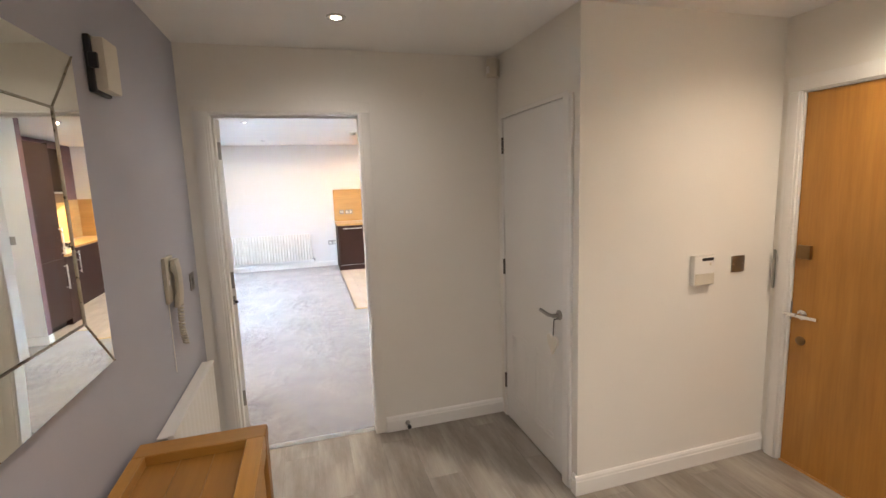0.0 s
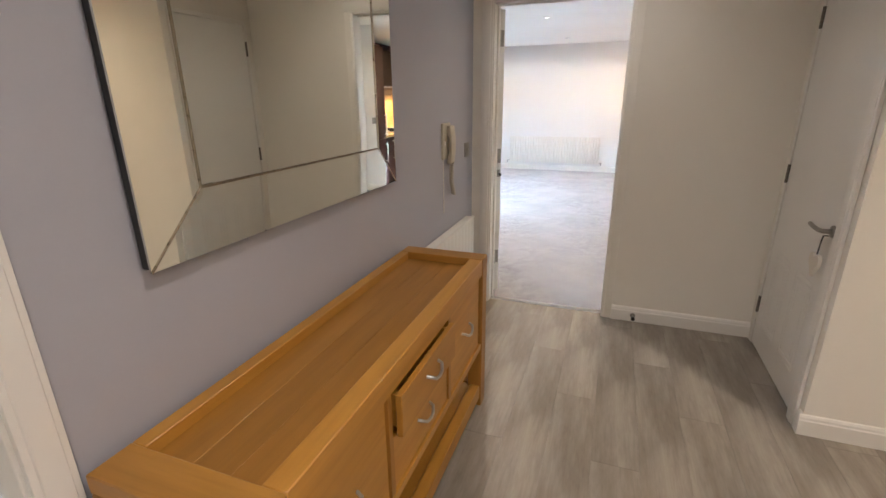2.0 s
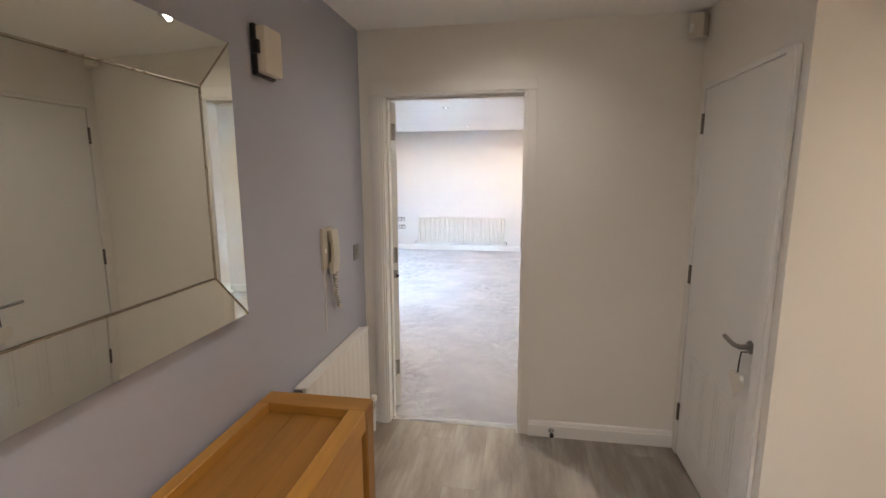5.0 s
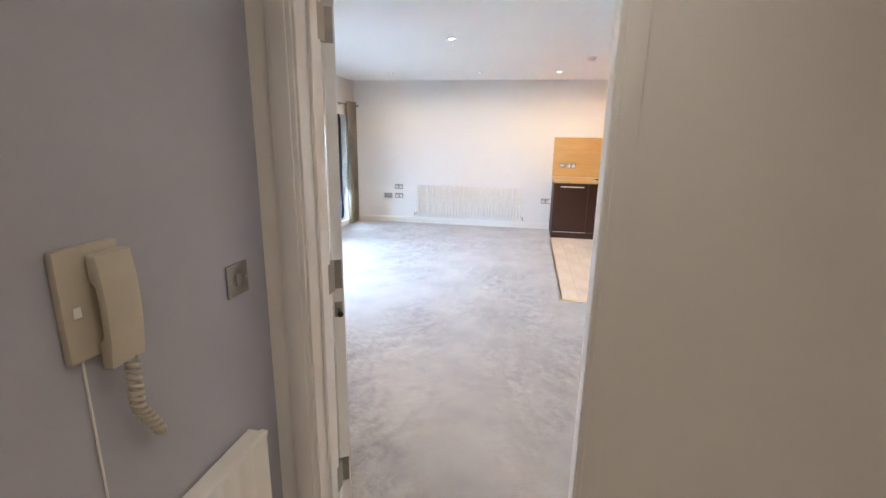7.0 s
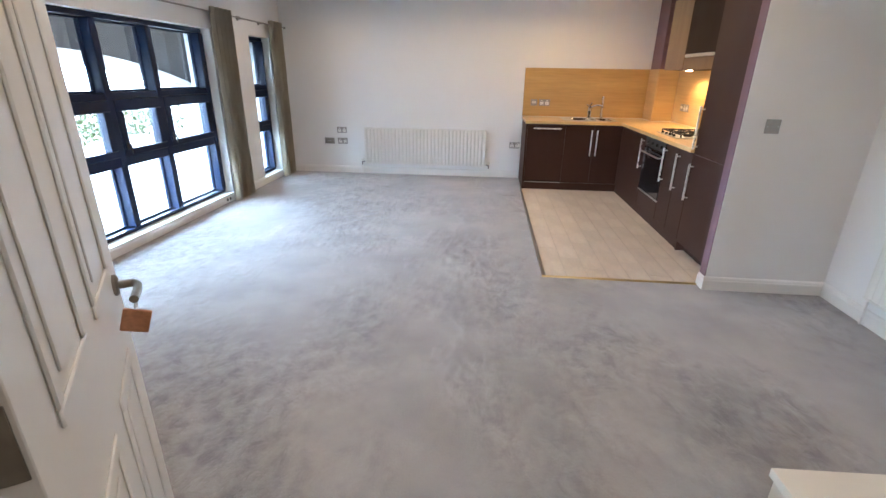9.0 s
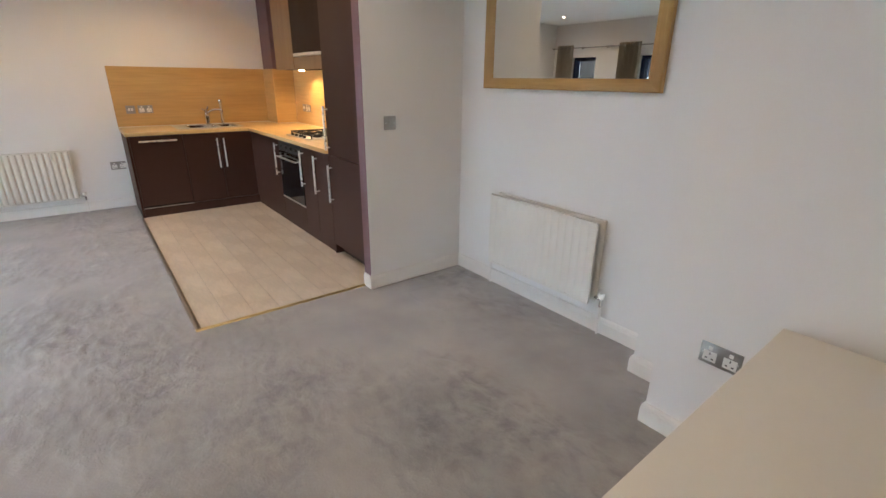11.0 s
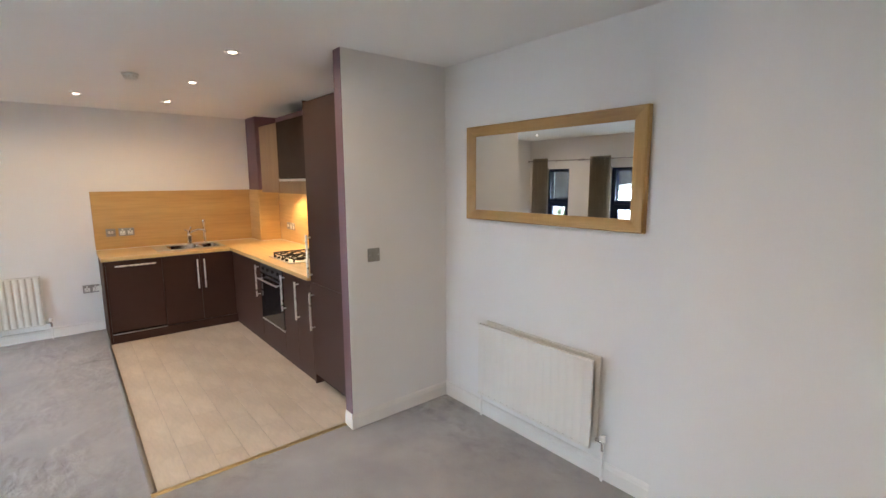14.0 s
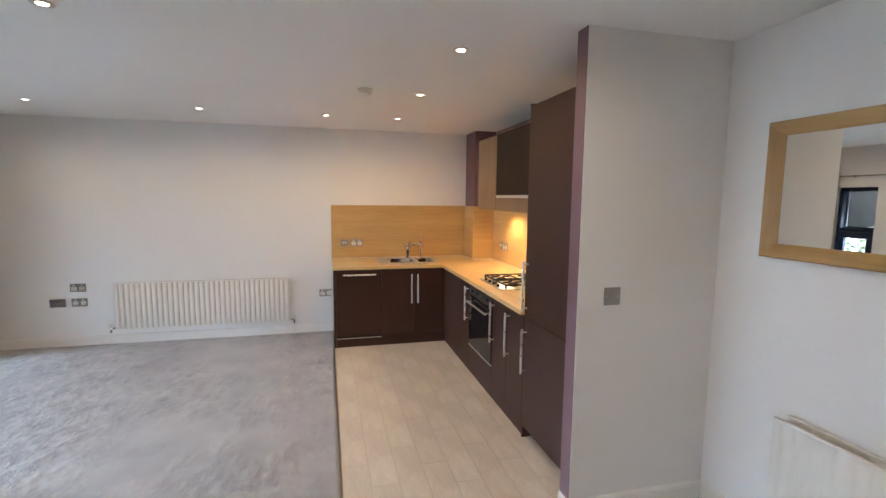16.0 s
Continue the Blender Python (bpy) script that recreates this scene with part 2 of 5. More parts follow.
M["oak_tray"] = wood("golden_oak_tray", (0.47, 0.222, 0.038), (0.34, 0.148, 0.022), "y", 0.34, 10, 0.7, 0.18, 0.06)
M["oak_frame"] = wood("oak_frame", (0.50, 0.29, 0.09), (0.36, 0.19, 0.05), "y", 0.45, 30)
M["oak_frame_z"] = wood("oak_frame_upright", (0.50, 0.29, 0.09), (0.36, 0.19, 0.05), "z", 0.45, 30)
M["oak_door"] = wood("honey_oak_veneer", (0.56, 0.27, 0.055), (0.44, 0.19, 0.032), "z", 0.36, 12, 0.6)
M["worktop"] = wood("beech_worktop", (0.72, 0.50, 0.24), (0.62, 0.41, 0.18), "x", 0.34, 14, 0.3)
M["splash"] = wood("beech_splashback", (0.62, 0.38, 0.14), (0.54, 0.31, 0.10), "x", 0.42, 9, 0.35)
M["tan"] = wood("tan_laminate", (0.25, 0.150, 0.075), (0.21, 0.120, 0.055), "z", 0.35, 9, 0.3)
M["phone"] = paint("cream_phone_plastic", (0.50, 0.455, 0.36), 0.4, 0.05, 5, 60, 0.03)
M["copper"] = paint("copper_tag_card", (0.50, 0.22, 0.11), 0.35, 0.2, 30, 120, 0.2)


def carpet_material():
    m, nt, b = shader("grey_cut_pile_carpet")
    big = noise_node(nt, 0.8, 5.0, (1.0, 0.65, 1.0), rough=0.62)
    mid = noise_node(nt, 12.0, 9.0, (1.0, 0.7, 1.0), rough=0.66)
    mid.inputs["Distortion"].default_value = 0.25
    soft = noise_node(nt, 2.2, 3.0)
    fine = noise_node(nt, 420.0, 2.0)
    tuft = noise_node(nt, 110.0, 3.0)
    # the trodden patches, where the pile lies in all directions
    mask = ramp(nt, big.outputs["Fac"], [(0.45, (0.04,) * 3), (0.58, (1.0,) * 3)])
    c = ramp(nt, soft.outputs["Fac"], [(0.32, (0.325, 0.312, 0.304)), (0.66, (0.425, 0.402, 0.383))])
    d = ramp(nt, mid.outputs["Fac"], [(0.37, (0.68, 0.68, 0.70)), (0.50, (0.93,) * 3), (0.62, (1.08,) * 3)])
    e = ramp(nt, fine.outputs["Fac"], [(0.3, (0.82,) * 3), (0.7, (1.0,) * 3)])
    out = mixed(nt, c.outputs["Color"], d.outputs["Color"], mask.outputs["Color"])
    out = mixed(nt, out, e.outputs["Color"], 1.0)
    nt.links.new(out, b.inputs["Base Color"])
    b.inputs["Roughness"].default_value = 0.92
    b.inputs["Specular IOR Level"].default_value = 0.12
    b.inputs["Sheen Weight"].default_value = 0.35
    b.inputs["Sheen Roughness"].default_value = 0.45
    mul = nt.nodes.new("ShaderNodeMath")
    mul.operation = "MULTIPLY"
    nt.links.new(mid.outputs["Fac"], mul.inputs[0])
    nt.links.new(mask.outputs["Color"], mul.inputs[1])
    b1 = nt.nodes.new("ShaderNodeBump")
    b1.inputs["Strength"].default_value = 0.9
    b1.inputs["Distance"].default_value = 0.030
    nt.links.new(mul.outputs["Value"], b1.inputs["Height"])
    b2 = nt.nodes.new("ShaderNodeBump")
    b2.inputs["Strength"].default_value = 0.5
    b2.inputs["Distance"].default_value = 0.004
    nt.links.new(tuft.outputs["Fac"], b2.inputs["Height"])
    nt.links.new(b1.outputs["Normal"], b2.inputs["Normal"])
    nt.links.new(b2.outputs["Normal"], b.inputs["Normal"])
    return m


def cloth_material():
    m, nt, b = shader("taupe_curtain_cloth")
    n = noise_node(nt, 9.0, 4.0, (1, 1, 0.15))
    w = noise_node(nt, 500.0, 2.0)
    c = ramp(nt, n.outputs["Fac"], [(0.3, (0.47, 0.42, 0.335)), (0.7, (0.58, 0.53, 0.43))])
    e = ramp(nt, w.outputs["Fac"], [(0.3, (0.85,) * 3), (0.7, (1.0,) * 3)])
    nt.links.new(mixed(nt, c.outputs["Color"], e.outputs["Color"], 1.0), b.inputs["Base Color"])
    b.inputs["Roughness"].default_value = 0.75
    b.inputs["Sheen Weight"].default_value = 0.3
    bumped(nt, b, w.outputs["Fac"], 0.3, 0.001)
    # daylight glows through the weave
    tr = nt.nodes.new("ShaderNodeBsdfTranslucent")
    tr.inputs["Color"].default_value = (0.50, 0.44, 0.34, 1)
    mx = nt.nodes.new("ShaderNodeMixShader")
    mx.inputs["Fac"].default_value = 0.42
    nt.links.new(b.outputs["BSDF"], mx.inputs[1])
    nt.links.new(tr.outputs["BSDF"], mx.inputs[2])
    nt.links.new(mx.outputs["Shader"], nt.nodes["Material Output"].inputs["Surface"])
    return m


def tile_material():
    m, nt, b = shader("pale_stone_effect_tile")
    n = noise_node(nt, 6.0, 6.0, (1.0, 0.45, 1.0))
    f = noise_node(nt, 60.0, 4.0, (1.0, 0.2, 1.0))
    oi = nt.nodes.new("ShaderNodeObjectInfo")
    c = ramp(nt, n.outputs["Fac"], [(0.3, (0.56, 0.465, 0.36)), (0.7, (0.69, 0.595, 0.475))])
    g = ramp(nt, f.outputs["Fac"], [(0.3, (0.90,) * 3), (0.65, (1.0,) * 3)])
    e = ramp(nt, oi.outputs["Random"], [(0.0, (0.90, 0.885, 0.87)), (1.0, (1.0, 1.0, 1.0))])
    out = mixed(nt, mixed(nt, c.outputs["Color"], g.outputs["Color"], 1.0), e.outputs["Color"], 1.0)
    nt.links.new(out, b.inputs["Base Color"])
    b.inputs["Roughness"].default_value = 0.38
    bumped(nt, b, f.outputs["Fac"], 0.08, 0.001)
    return m


def plank_material():
    m, nt, b = shader("grey_oak_laminate")
    n = noise_node(nt, 10.0, 7.0, (1.0, 0.10, 1.0), rough=0.7)
    p = noise_node(nt, 5.0, 5.0, (1.0, 0.30, 1.0), rough=0.65)
    f = noise_node(nt, 110.0, 3.0, (1.0, 0.05, 1.0))
    oi = nt.nodes.new("ShaderNodeObjectInfo")
    c = ramp(nt, n.outputs["Fac"], [(0.26, (0.26, 0.225, 0.185)), (0.5, (0.375, 0.335, 0.285)), (0.74, (0.49, 0.45, 0.395))])
    q = ramp(nt, p.outputs["Fac"], [(0.36, (0.66, 0.65, 0.645)), (0.60, (1.0,) * 3)])
    g = ramp(nt, f.outputs["Fac"], [(0.3, (0.92,) * 3), (0.6, (1.0,) * 3)])
    e = ramp(nt, oi.outputs["Random"], [(0.0, (0.84, 0.83, 0.82)), (1.0, (1.0, 0.99, 0.97))])
    out = mixed(nt, c.outputs["Color"], q.outputs["Color"], 1.0)
    out = mixed(nt, mixed(nt, out, g.outputs["Color"], 1.0), e.outputs["Color"], 1.0)
    nt.links.new(out, b.inputs["Base Color"])
    r = nt.nodes.new("ShaderNodeMapRange")
    r.inputs["To Min"].default_value = 0.30
    r.inputs["To Max"].default_value = 0.46
    nt.links.new(n.outputs["Fac"], r.inputs["Value"])
    nt.links.new(r.outputs["Result"], b.inputs["Roughness"])
    bumped(nt, b, f.outputs["Fac"], 0.12, 0.001)
    return m


def glass_material():
    m, nt, b = shader("window_glass")
    b.inputs["Base Color"].default_value = (0.93, 0.96, 0.97, 1)
    b.inputs["Roughness"].default_value = 0.0
    b.inputs["IOR"].default_value = 1.45
    b.inputs["Transmission Weight"].default_value = 1.0
    return m


def leaf_material():
    m, nt, b = shader("hedge_leaf")
    g = nt.nodes.new("ShaderNodeNewGeometry")
    c = ramp(nt, g.outputs["Random Per Island"], [(0.0, (0.05, 0.09, 0.025)), (1.0, (0.12, 0.17, 0.06))])
    nt.links.new(c.outputs["Color"], b.inputs["Base Color"])
    b.inputs["Roughness"].default_value = 0.6
    return m


M["carpet"] = carpet_material()
M["curtain"] = cloth_material()
M["tile"] = tile_material()
M["plank"] = plank_material()
M["glass"] = glass_material()
M["leaf"] = leaf_material()
M["black_glass"] = paint("black_oven_glass", (0.008, 0.008, 0.009), 0.06, 0.05, 3, 40, 0.0)
M["lens"] = glow("downlight_lens", (1.0, 0.90, 0.74), 14.0)
M["hood_lamp"] = glow("hood_lamp_lens", (1.0, 0.74, 0.40), 22.0)
M["sky_glow"] = glow("overcast_sky", (0.55, 0.755, 1.0), DAY)
M["paving"] = paint("pale_paving", (0.46, 0.44, 0.41), 0.85, 0.10, 0.7, 30, 0.3, 0.004)
M["brick"] = paint("pink_brick", (0.42, 0.24, 0.18), 0.85, 0.15, 3, 40, 0.3, 0.004)
M["canopy"] = paint("dark_canopy_board", (0.018, 0.019, 0.021), 0.7, 0.1, 1, 30, 0.2)
M["canopy_edge"] = paint("pale_canopy_edge", (0.55, 0.55, 0.54), 0.6, 0.06, 1, 30, 0.2)

# ---------------------------------------------------------------- plan, metres
XL = -0.63           # hall, lilac wall
XR = 1.19            # hall, cupboard wall
YF = -0.925          # hall, wall with the thermostat
XE = 2.40            # hall, wall with the entrance door
YB = -4.40           # hall, end behind the walker
DT = 0.145           # thickness of the wall between hall and living room
HZ = 2.36            # hall ceiling
LZ = 2.40            # living room ceiling
XW = -2.95           # living room, window wall
YK = 6.64            # living room, far wall
XN = 2.39            # living room, wall of the dining nook and kitchen
YP = 2.985           # stub wall beside the kitchen
TOP = 2.46

# ---------------------------------------------------------------- structure
setting("wall_hall_lilac", wall_x(bmesh.new(), XL - 0.12, XL, YB, 0.0, 0, TOP, [(-3.50, -2.715, 0, 2.02)]), M["lilac"],
        "lilac-grey painted plaster hall wall", "wall")
setting("wall_hall_end", wall_y(bmesh.new(), YB - 0.1, YB, XL - 0.12, XE + 0.1, 0, TOP), M["white_wall"], "white painted plaster wall", "wall")
setting("wall_entrance", wall_x(bmesh.new(), XE, XE + 0.1, YB, YF, 0, TOP, [(-1.93, -1.015, 0, 2.0)]), M["white_wall"],
        "warm white painted wall round the entrance door", "wall")
setting("wall_thermostat", wall_y(bmesh.new(), YF, YF + 0.1, XR, XE + 0.1, 0, TOP), M["white_wall"], "warm white painted hall wall", "wall")
setting("wall_cupboard", wall_x(bmesh.new(), XR, XR + 0.1, YF + 0.1, 0.0, 0, TOP, [(-0.823, -0.045, 0, 2.0)]), M["white_wall"],
        "white painted wall round the cupboard door", "wall")
setting("wall_cupboard_back", wall_x(bmesh.new(), XR + 0.5, XR + 0.58, YF + 0.1, 0.0, 0, TOP), M["white_wall"], "plain cupboard back wall", "wall")
setting("wall_doorway", wall_y(bmesh.new(), 0.0, DT, XW - 0.3, XN + 0.25, 0, TOP, [(-0.515, 0.35, 0, 2.025)]), M["white_wall"],
        "white wall with the doorway to the living room", "wall")
origin[0] = ROOM
setting("wall_windows", wall_x(bmesh.new(), XW - 0.30, XW, DT - 0.05, YK + 0.16, 0, TOP, [(2.18, 4.87, 0.075, 1.83), (5.70, 6.25, 0.075, 1.83)]),
        M["grey_wall"], "white painted wall with deep window reveals", "wall")
setting("wall_far", wall_y(bmesh.new(), YK, YK + 0.16, XW, XN + 0.25, 0, TOP), M["grey_wall"], "white painted far wall of the living room", "wall")
setting("wall_nook", wall_x(bmesh.new(), XN, XN + 0.25, 1.30, YK, 0, TOP), M["grey_wall"], "white painted wall of the dining nook", "wall")
setting("wall_step_small", block(2.185, 1.06, 0, XN + 0.25, 1.30, TOP), M["grey_wall"], "white painted wall step", "wall")
setting("wall_step_large", block(1.885, DT - 0.05, 0, XN + 0.25, 1.06, TOP), M["grey_wall"], "white painted wall step", "wall")
setting("wall_stub", block(1.59, YP, 0, XN, YP + 0.09, TOP), M["grey_wall"], "white painted stub wall beside the kitchen", "wall")
setting("wall_stub_end", block(1.586, YP + 0.004, 0.09, 1.59, YP + 0.09, LZ), M["purple"], "plum painted end of the stub wall", "wall")
setting("wall_kitchen_plum", block(XN - 0.004, YP + 0.09, 0, XN, 6.28, LZ), M["purple"], "plum painted kitchen wall", "wall")
setting("wall_boxing", block(2.13, 6.28, 0, XN, YK, LZ), M["purple"], "plum painted pipe boxing in the kitchen corner", "wall")
origin[0] = HALL
setting("ceiling_hall", block(XL - 0.12, YB - 0.1, HZ, XE + 0.1, 0.0, TOP + 0.1), M["ceiling"], "white hall ceiling", "ceiling")
origin[0] = ROOM
setting("ceiling_living", block(XW - 0.3, DT - 0.05, LZ, XN + 0.25, YK + 0.16, TOP + 0.1), M["ceiling"], "white living room ceiling", "ceiling")
origin[0] = HALL
setting("floor_base", block(XW - 0.3, YB - 0.1, -0.20, XN + 0.25, YK + 0.16, -0.012), M["paving"], "concrete floor slab", "floor")


# carpet as one uneven sheet with a hole for the kitchen floor
def carpet():
    bm = bmesh.new()
    step = 0.06
    nx, ny = int((XN - XW) / step) + 2, int((YK - 0.07) / step) + 2
    xs = [XW - 0.18 + i * (XN - XW + 0.18) / nx for i in range(nx + 1)]
    ys = [0.030 + j * (YK - 0.030) / ny for j in range(ny + 1)]
    xs[min(range(len(xs)), key=lambda i: abs(xs[i] - 0.468))] = 0.468
    ys[min(range(len(ys)), key=lambda i: abs(ys[i] - 3.07))] = 3.07
    grid = {}
    for i, x in enumerate(xs):
        for j, y in enumerate(ys):
            h = 0.0025 * noise.noise((x * 5, y * 5, 0)) + 0.0015 * noise.noise((x * 14, y * 14, 3))
            grid[i, j] = bm.verts.new((x, y, h))
    for i in range(nx):
        for j in range(ny):
            if xs[i] > 0.46 and ys[j] > 3.06:
                continue
            bm.faces.new((grid[i, j], grid[i + 1, j], grid[i + 1, j + 1], grid[i, j + 1]))
    for v in [v for v in bm.verts if not v.link_faces]:
        bm.verts.remove(v)
    return bm


origin[0] = ROOM
setting("floor_carpet", carpet(), M["carpet"], "grey cut-pile carpet with brushed, trodden patches", "carpet", True)


def skirt(name, x0, y0, x1, y1, side, h=0.10):
    """A moulded skirting board along a wall; side: the way it stands out, +x, -x, +y or -y."""
    prof = [(0, 0), (0.015, 0), (0.015, h - 0.028), (0.012, h - 0.022), (0.011, h - 0.012), (0.006, h - 0.003), (0, h)]
    s = 1 if side[0] == "+" else -1
    bm = bmesh.new()
    if side[1] == "x":
        prism(bm, [(x0 + s * u, v) for u, v in prof], y0, y1, "y")
    else:
        prism(bm, [(y0 + s * u, v) for u, v in prof], x0, x1, "x")
    return setting(name, bm, M["gloss"], "white gloss moulded skirting board", "skirting")


origin[0] = HALL
skirt("baseboard", XL, -2.64, XL, 0.0, "+x")
skirt("baseboard", 0.373, 0.0, XR, 0.0, "-y")
skirt("baseboard", XR - 0.015, YF, XE, YF, "-y")
skirt("baseboard", XR, YF, XR, -0.89, "-x")
skirt("baseboard", XE, YB, XE, -2.0, "-x")
skirt("baseboard", XL, YB, XL, -3.57, "+x")
skirt("baseboard", XL, YB, XE, YB, "+y")
origin[0] = ROOM
skirt("baseboard", XW, YK, 0.475, YK, "-y")
skirt("baseboard", XN, 1.30, XN, YP, "-x")
skirt("baseboard", 2.185, 1.06, 2.185, 1.30, "-x")
skirt("baseboard", 2.185 - 0.015, 1.30, XN, 1.30, "+y")
skirt("baseboard", 1.885, DT, 1.885, 1.06, "-x")
skirt("baseboard", 1.885 - 0.015, 1.06, 2.185, 1.06, "+y")
skirt("baseboard", 1.575, YP, XN, YP, "-y")
skirt("baseboard", 1.59, YP, 1.59, YP + 0.09, "-x")
origin[0] = HALL
skirt("baseboard", 0.411, DT, 1.885, DT, "+y")
skirt("baseboard", XW, DT, -0.59, DT, "+y")
origin[0] = ROOM
skirt("baseboard", XW, DT, XW, 2.18, "+x")
skirt("baseboard", XW, 4.87, XW, 5.70, "+x")
skirt("baseboard", XW, 6.25, XW, YK, "+x")


# ---------------------------------------------------------------- door frames
origin[0] = HALL


def living_frame():
    """Lining with stops and rebates, and architraves, of the doorway to the living room."""
    t = thing("door_frame_living", "white gloss door lining with moulded architraves", "door frame")
    t["kind"] = "structure"
    mat, top = M["gloss"], 2.025
    part("jamb", block(-0.515, -0.002, 0, -0.490, DT + 0.002, top - 0.025, 0.002), mat, t)
    part("jamb", block(0.335, -0.002, 0, 0.350, DT + 0.002, top - 0.025, 0.002), mat, t)
    part("head", block(-0.515, -0.002, top - 0.025, 0.350, DT + 0.002, top, 0.002), mat, t)
    part("stop", block(-0.490, 0.060, 0, -0.478, 0.105, top - 0.025, 0.002), mat, t)
    part("stop", block(0.305, -0.002, 0, 0.335, 0.082, top - 0.025, 0.003), mat, t)
    part("stop", block(-0.478, 0.060, top - 0.037, 0.305, 0.105, top - 0.025, 0.002), mat, t)
    bm = block(-0.570, -0.012, 0, -0.498, 0.0, top - 0.012, 0.004, 2)
    box(bm, -0.560, -0.016, 0, -0.512, 0.0, top - 0.012, 0.004, 2)
    part("architrave", bm, mat, t)
    part("architrave", block(-0.570, -0.009, top - 0.012, 0.375, 0.0, top + 0.050, 0.003, 2), M["white_wall"], t)
    bm = block(0.313, -0.006, 0, 0.372, 0.0, top - 0.012, 0.002, 2)
    box(bm, 0.318, -0.009, 0, 0.326, 0.0, top - 0.012, 0.003, 2)
    part("architrave", bm, M["white_wall"], t, "architrave painted like the wall")
    for a, b in ((-0.575, -0.506), (0.340, 0.410)):
        part("architrave", block(a, DT, 0, b, DT + 0.011, top - 0.012, 0.004, 2), mat, t)
    part("architrave", block(-0.575, DT, top - 0.012, 0.410, DT + 0.014, top + 0.055, 0.004, 2), mat, t)
    return t


def frame_x(name, y0, y1, top, xf, xb, mat, label, far=True):
    """The same for a doorway in a wall that runs along y; xf: the face towards the hall."""
    s = 1 if xf > xb else -1
    lo, hi = min(xf, xb), max(xf, xb)
    t = thing(name, label, "door frame")
    t["kind"] = "structure"
    for a, b in ((y0, y0 + 0.025), (y1 - 0.025, y1)):
        part("jamb", block(lo - 0.002, a, 0, hi + 0.002, b, top - 0.025, 0.002), mat, t)
    part("head", block(lo - 0.002, y0, top - 0.025, hi + 0.002, y1, top, 0.002), mat, t)
    for a, b in ((y0 - 0.055, y0 + 0.017), (y1 - 0.017, y1 + 0.055))[:2 if far else 1]:
        bm = block(min(xf, xf + s * 0.016), a, 0, max(xf, xf + s * 0.016), b, top - 0.017, 0.004, 2)
        box(bm, min(xf, xf + s * 0.019), a + 0.012, 0, max(xf, xf + s * 0.019), b - 0.012, top - 0.017, 0.003)
        part("architrave", bm, mat, t)
    if far:
        part("architrave", block(min(xf, xf + s * 0.016), y0 - 0.055, top - 0.017, max(xf, xf + s * 0.016), y1 + 0.055, top + 0.055, 0.004, 2), mat, t)
    return t


living_frame()
frame_x("door_frame_cupboard", -0.823, -0.045, 2.0, XR, XR + 0.1, M["gloss"], "white gloss cupboard door lining and architrave", False)
frame_x("door_frame_entrance", -1.93, -1.015, 2.0, XE, XE + 0.1, M["gloss"], "white gloss entrance door lining and architrave")
frame_x("door_frame_side", -3.50, -2.715, 2.02, XL, XL - 0.12, M["gloss"], "white gloss side door lining and architrave")


def ring(bm, u0, v0, u1, v1, w, lo, hi, bev=0.004):
    """A raised frame of four bars in the u-v plane (x and z), standing from y lo to hi."""
    for a, b, c, d in ((u0, v0, u1, v0 + w), (u0, v1 - w, u1, v1), (u0, v0 + w, u0 + w, v1 - w), (u1 - w, v0 + w, u1, v1 - w)):
        box(bm, a, lo, b, c, hi, d, bev)
    return bm


def lever(parent, x, z, face, way, mat, length=0.115):
    """A lever handle on a round rose; face: y of the door's face, way: -1 or 1 for the side that it stands on; points to -x."""
    h = part("lever_handle", lathe(bmesh.new(), [(0.026, 0), (0.026, way * 0.006), (0.022, way * 0.009), (0.011, way * 0.010), (0.010, way * 0.045)],
                                   (x, face, z), "y", 20), mat, parent, "satin lever handle on a round rose")
    bm = tube(bmesh.new(), [(x, face + way * 0.040, z), (x - 0.02, face + way * 0.050, z), (x - 0.06, face + way * 0.052, z + 0.002),
                            (x - length, face + way * 0.048, z + 0.004)], 0.0095, 12)
    part("lever", bm, mat, h)
    return h


def panel_door(name, label, width, height, thick=0.038, relief=0.006):
    """A moulded panel door leaf, hinge at x = 0, hall face at y = 0."""
    t = thing(name, label, "door")
    part("leaf", block(0, 0, 0, width, thick, height, 0.002), M["door_white"], t)
    st, gap = 0.105, 0.095
    rows = ((0.20, 0.78), (0.97, height - 0.12)) if relief > 0.001 else ((0.16, 0.62),)
    mid = width / 2
    for u0, u1 in ((st, mid - gap / 2), (mid + gap / 2, width - st)):
        for v0, v1 in rows:
            for lo, hi in ((-relief, 0.001), (thick - 0.001, thick + relief)):
                bm = ring(bmesh.new(), u0, v0, u1, v1, 0.028, lo, hi, 0.003)
                out = lo if lo < 0 else hi
                box(bm, u0 + 0.055, min(out * 0.7 if lo < 0 else lo, hi if lo < 0 else thick + 0.0045), v0 + 0.055,
                    u1 - 0.055, max(out * 0.7 if lo < 0 else lo, hi if lo < 0 else thick + 0.0045), v1 - 0.055, 0.0025)
                part("moulded_panel", bm, M["door_white"], t)
    return t


def hinge(parent, x, y, z, mat, leaves):
    """A butt hinge: a knuckle with its plates (boxes given as offsets)."""
    bm = bmesh.new()
    for k in range(5):
        rod(bm, (x, y, z - 0.05 + k * 0.0202), (x, y, z - 0.0312 + k * 0.0202), 0.0065, 10)
    for a in leaves:
        box(bm, x + a[0], y + a[1], z - 0.05, x + a[2], y + a[3], z + 0.05, 0.0006)
    return part("hinge", bm, mat, parent, "steel butt hinge")


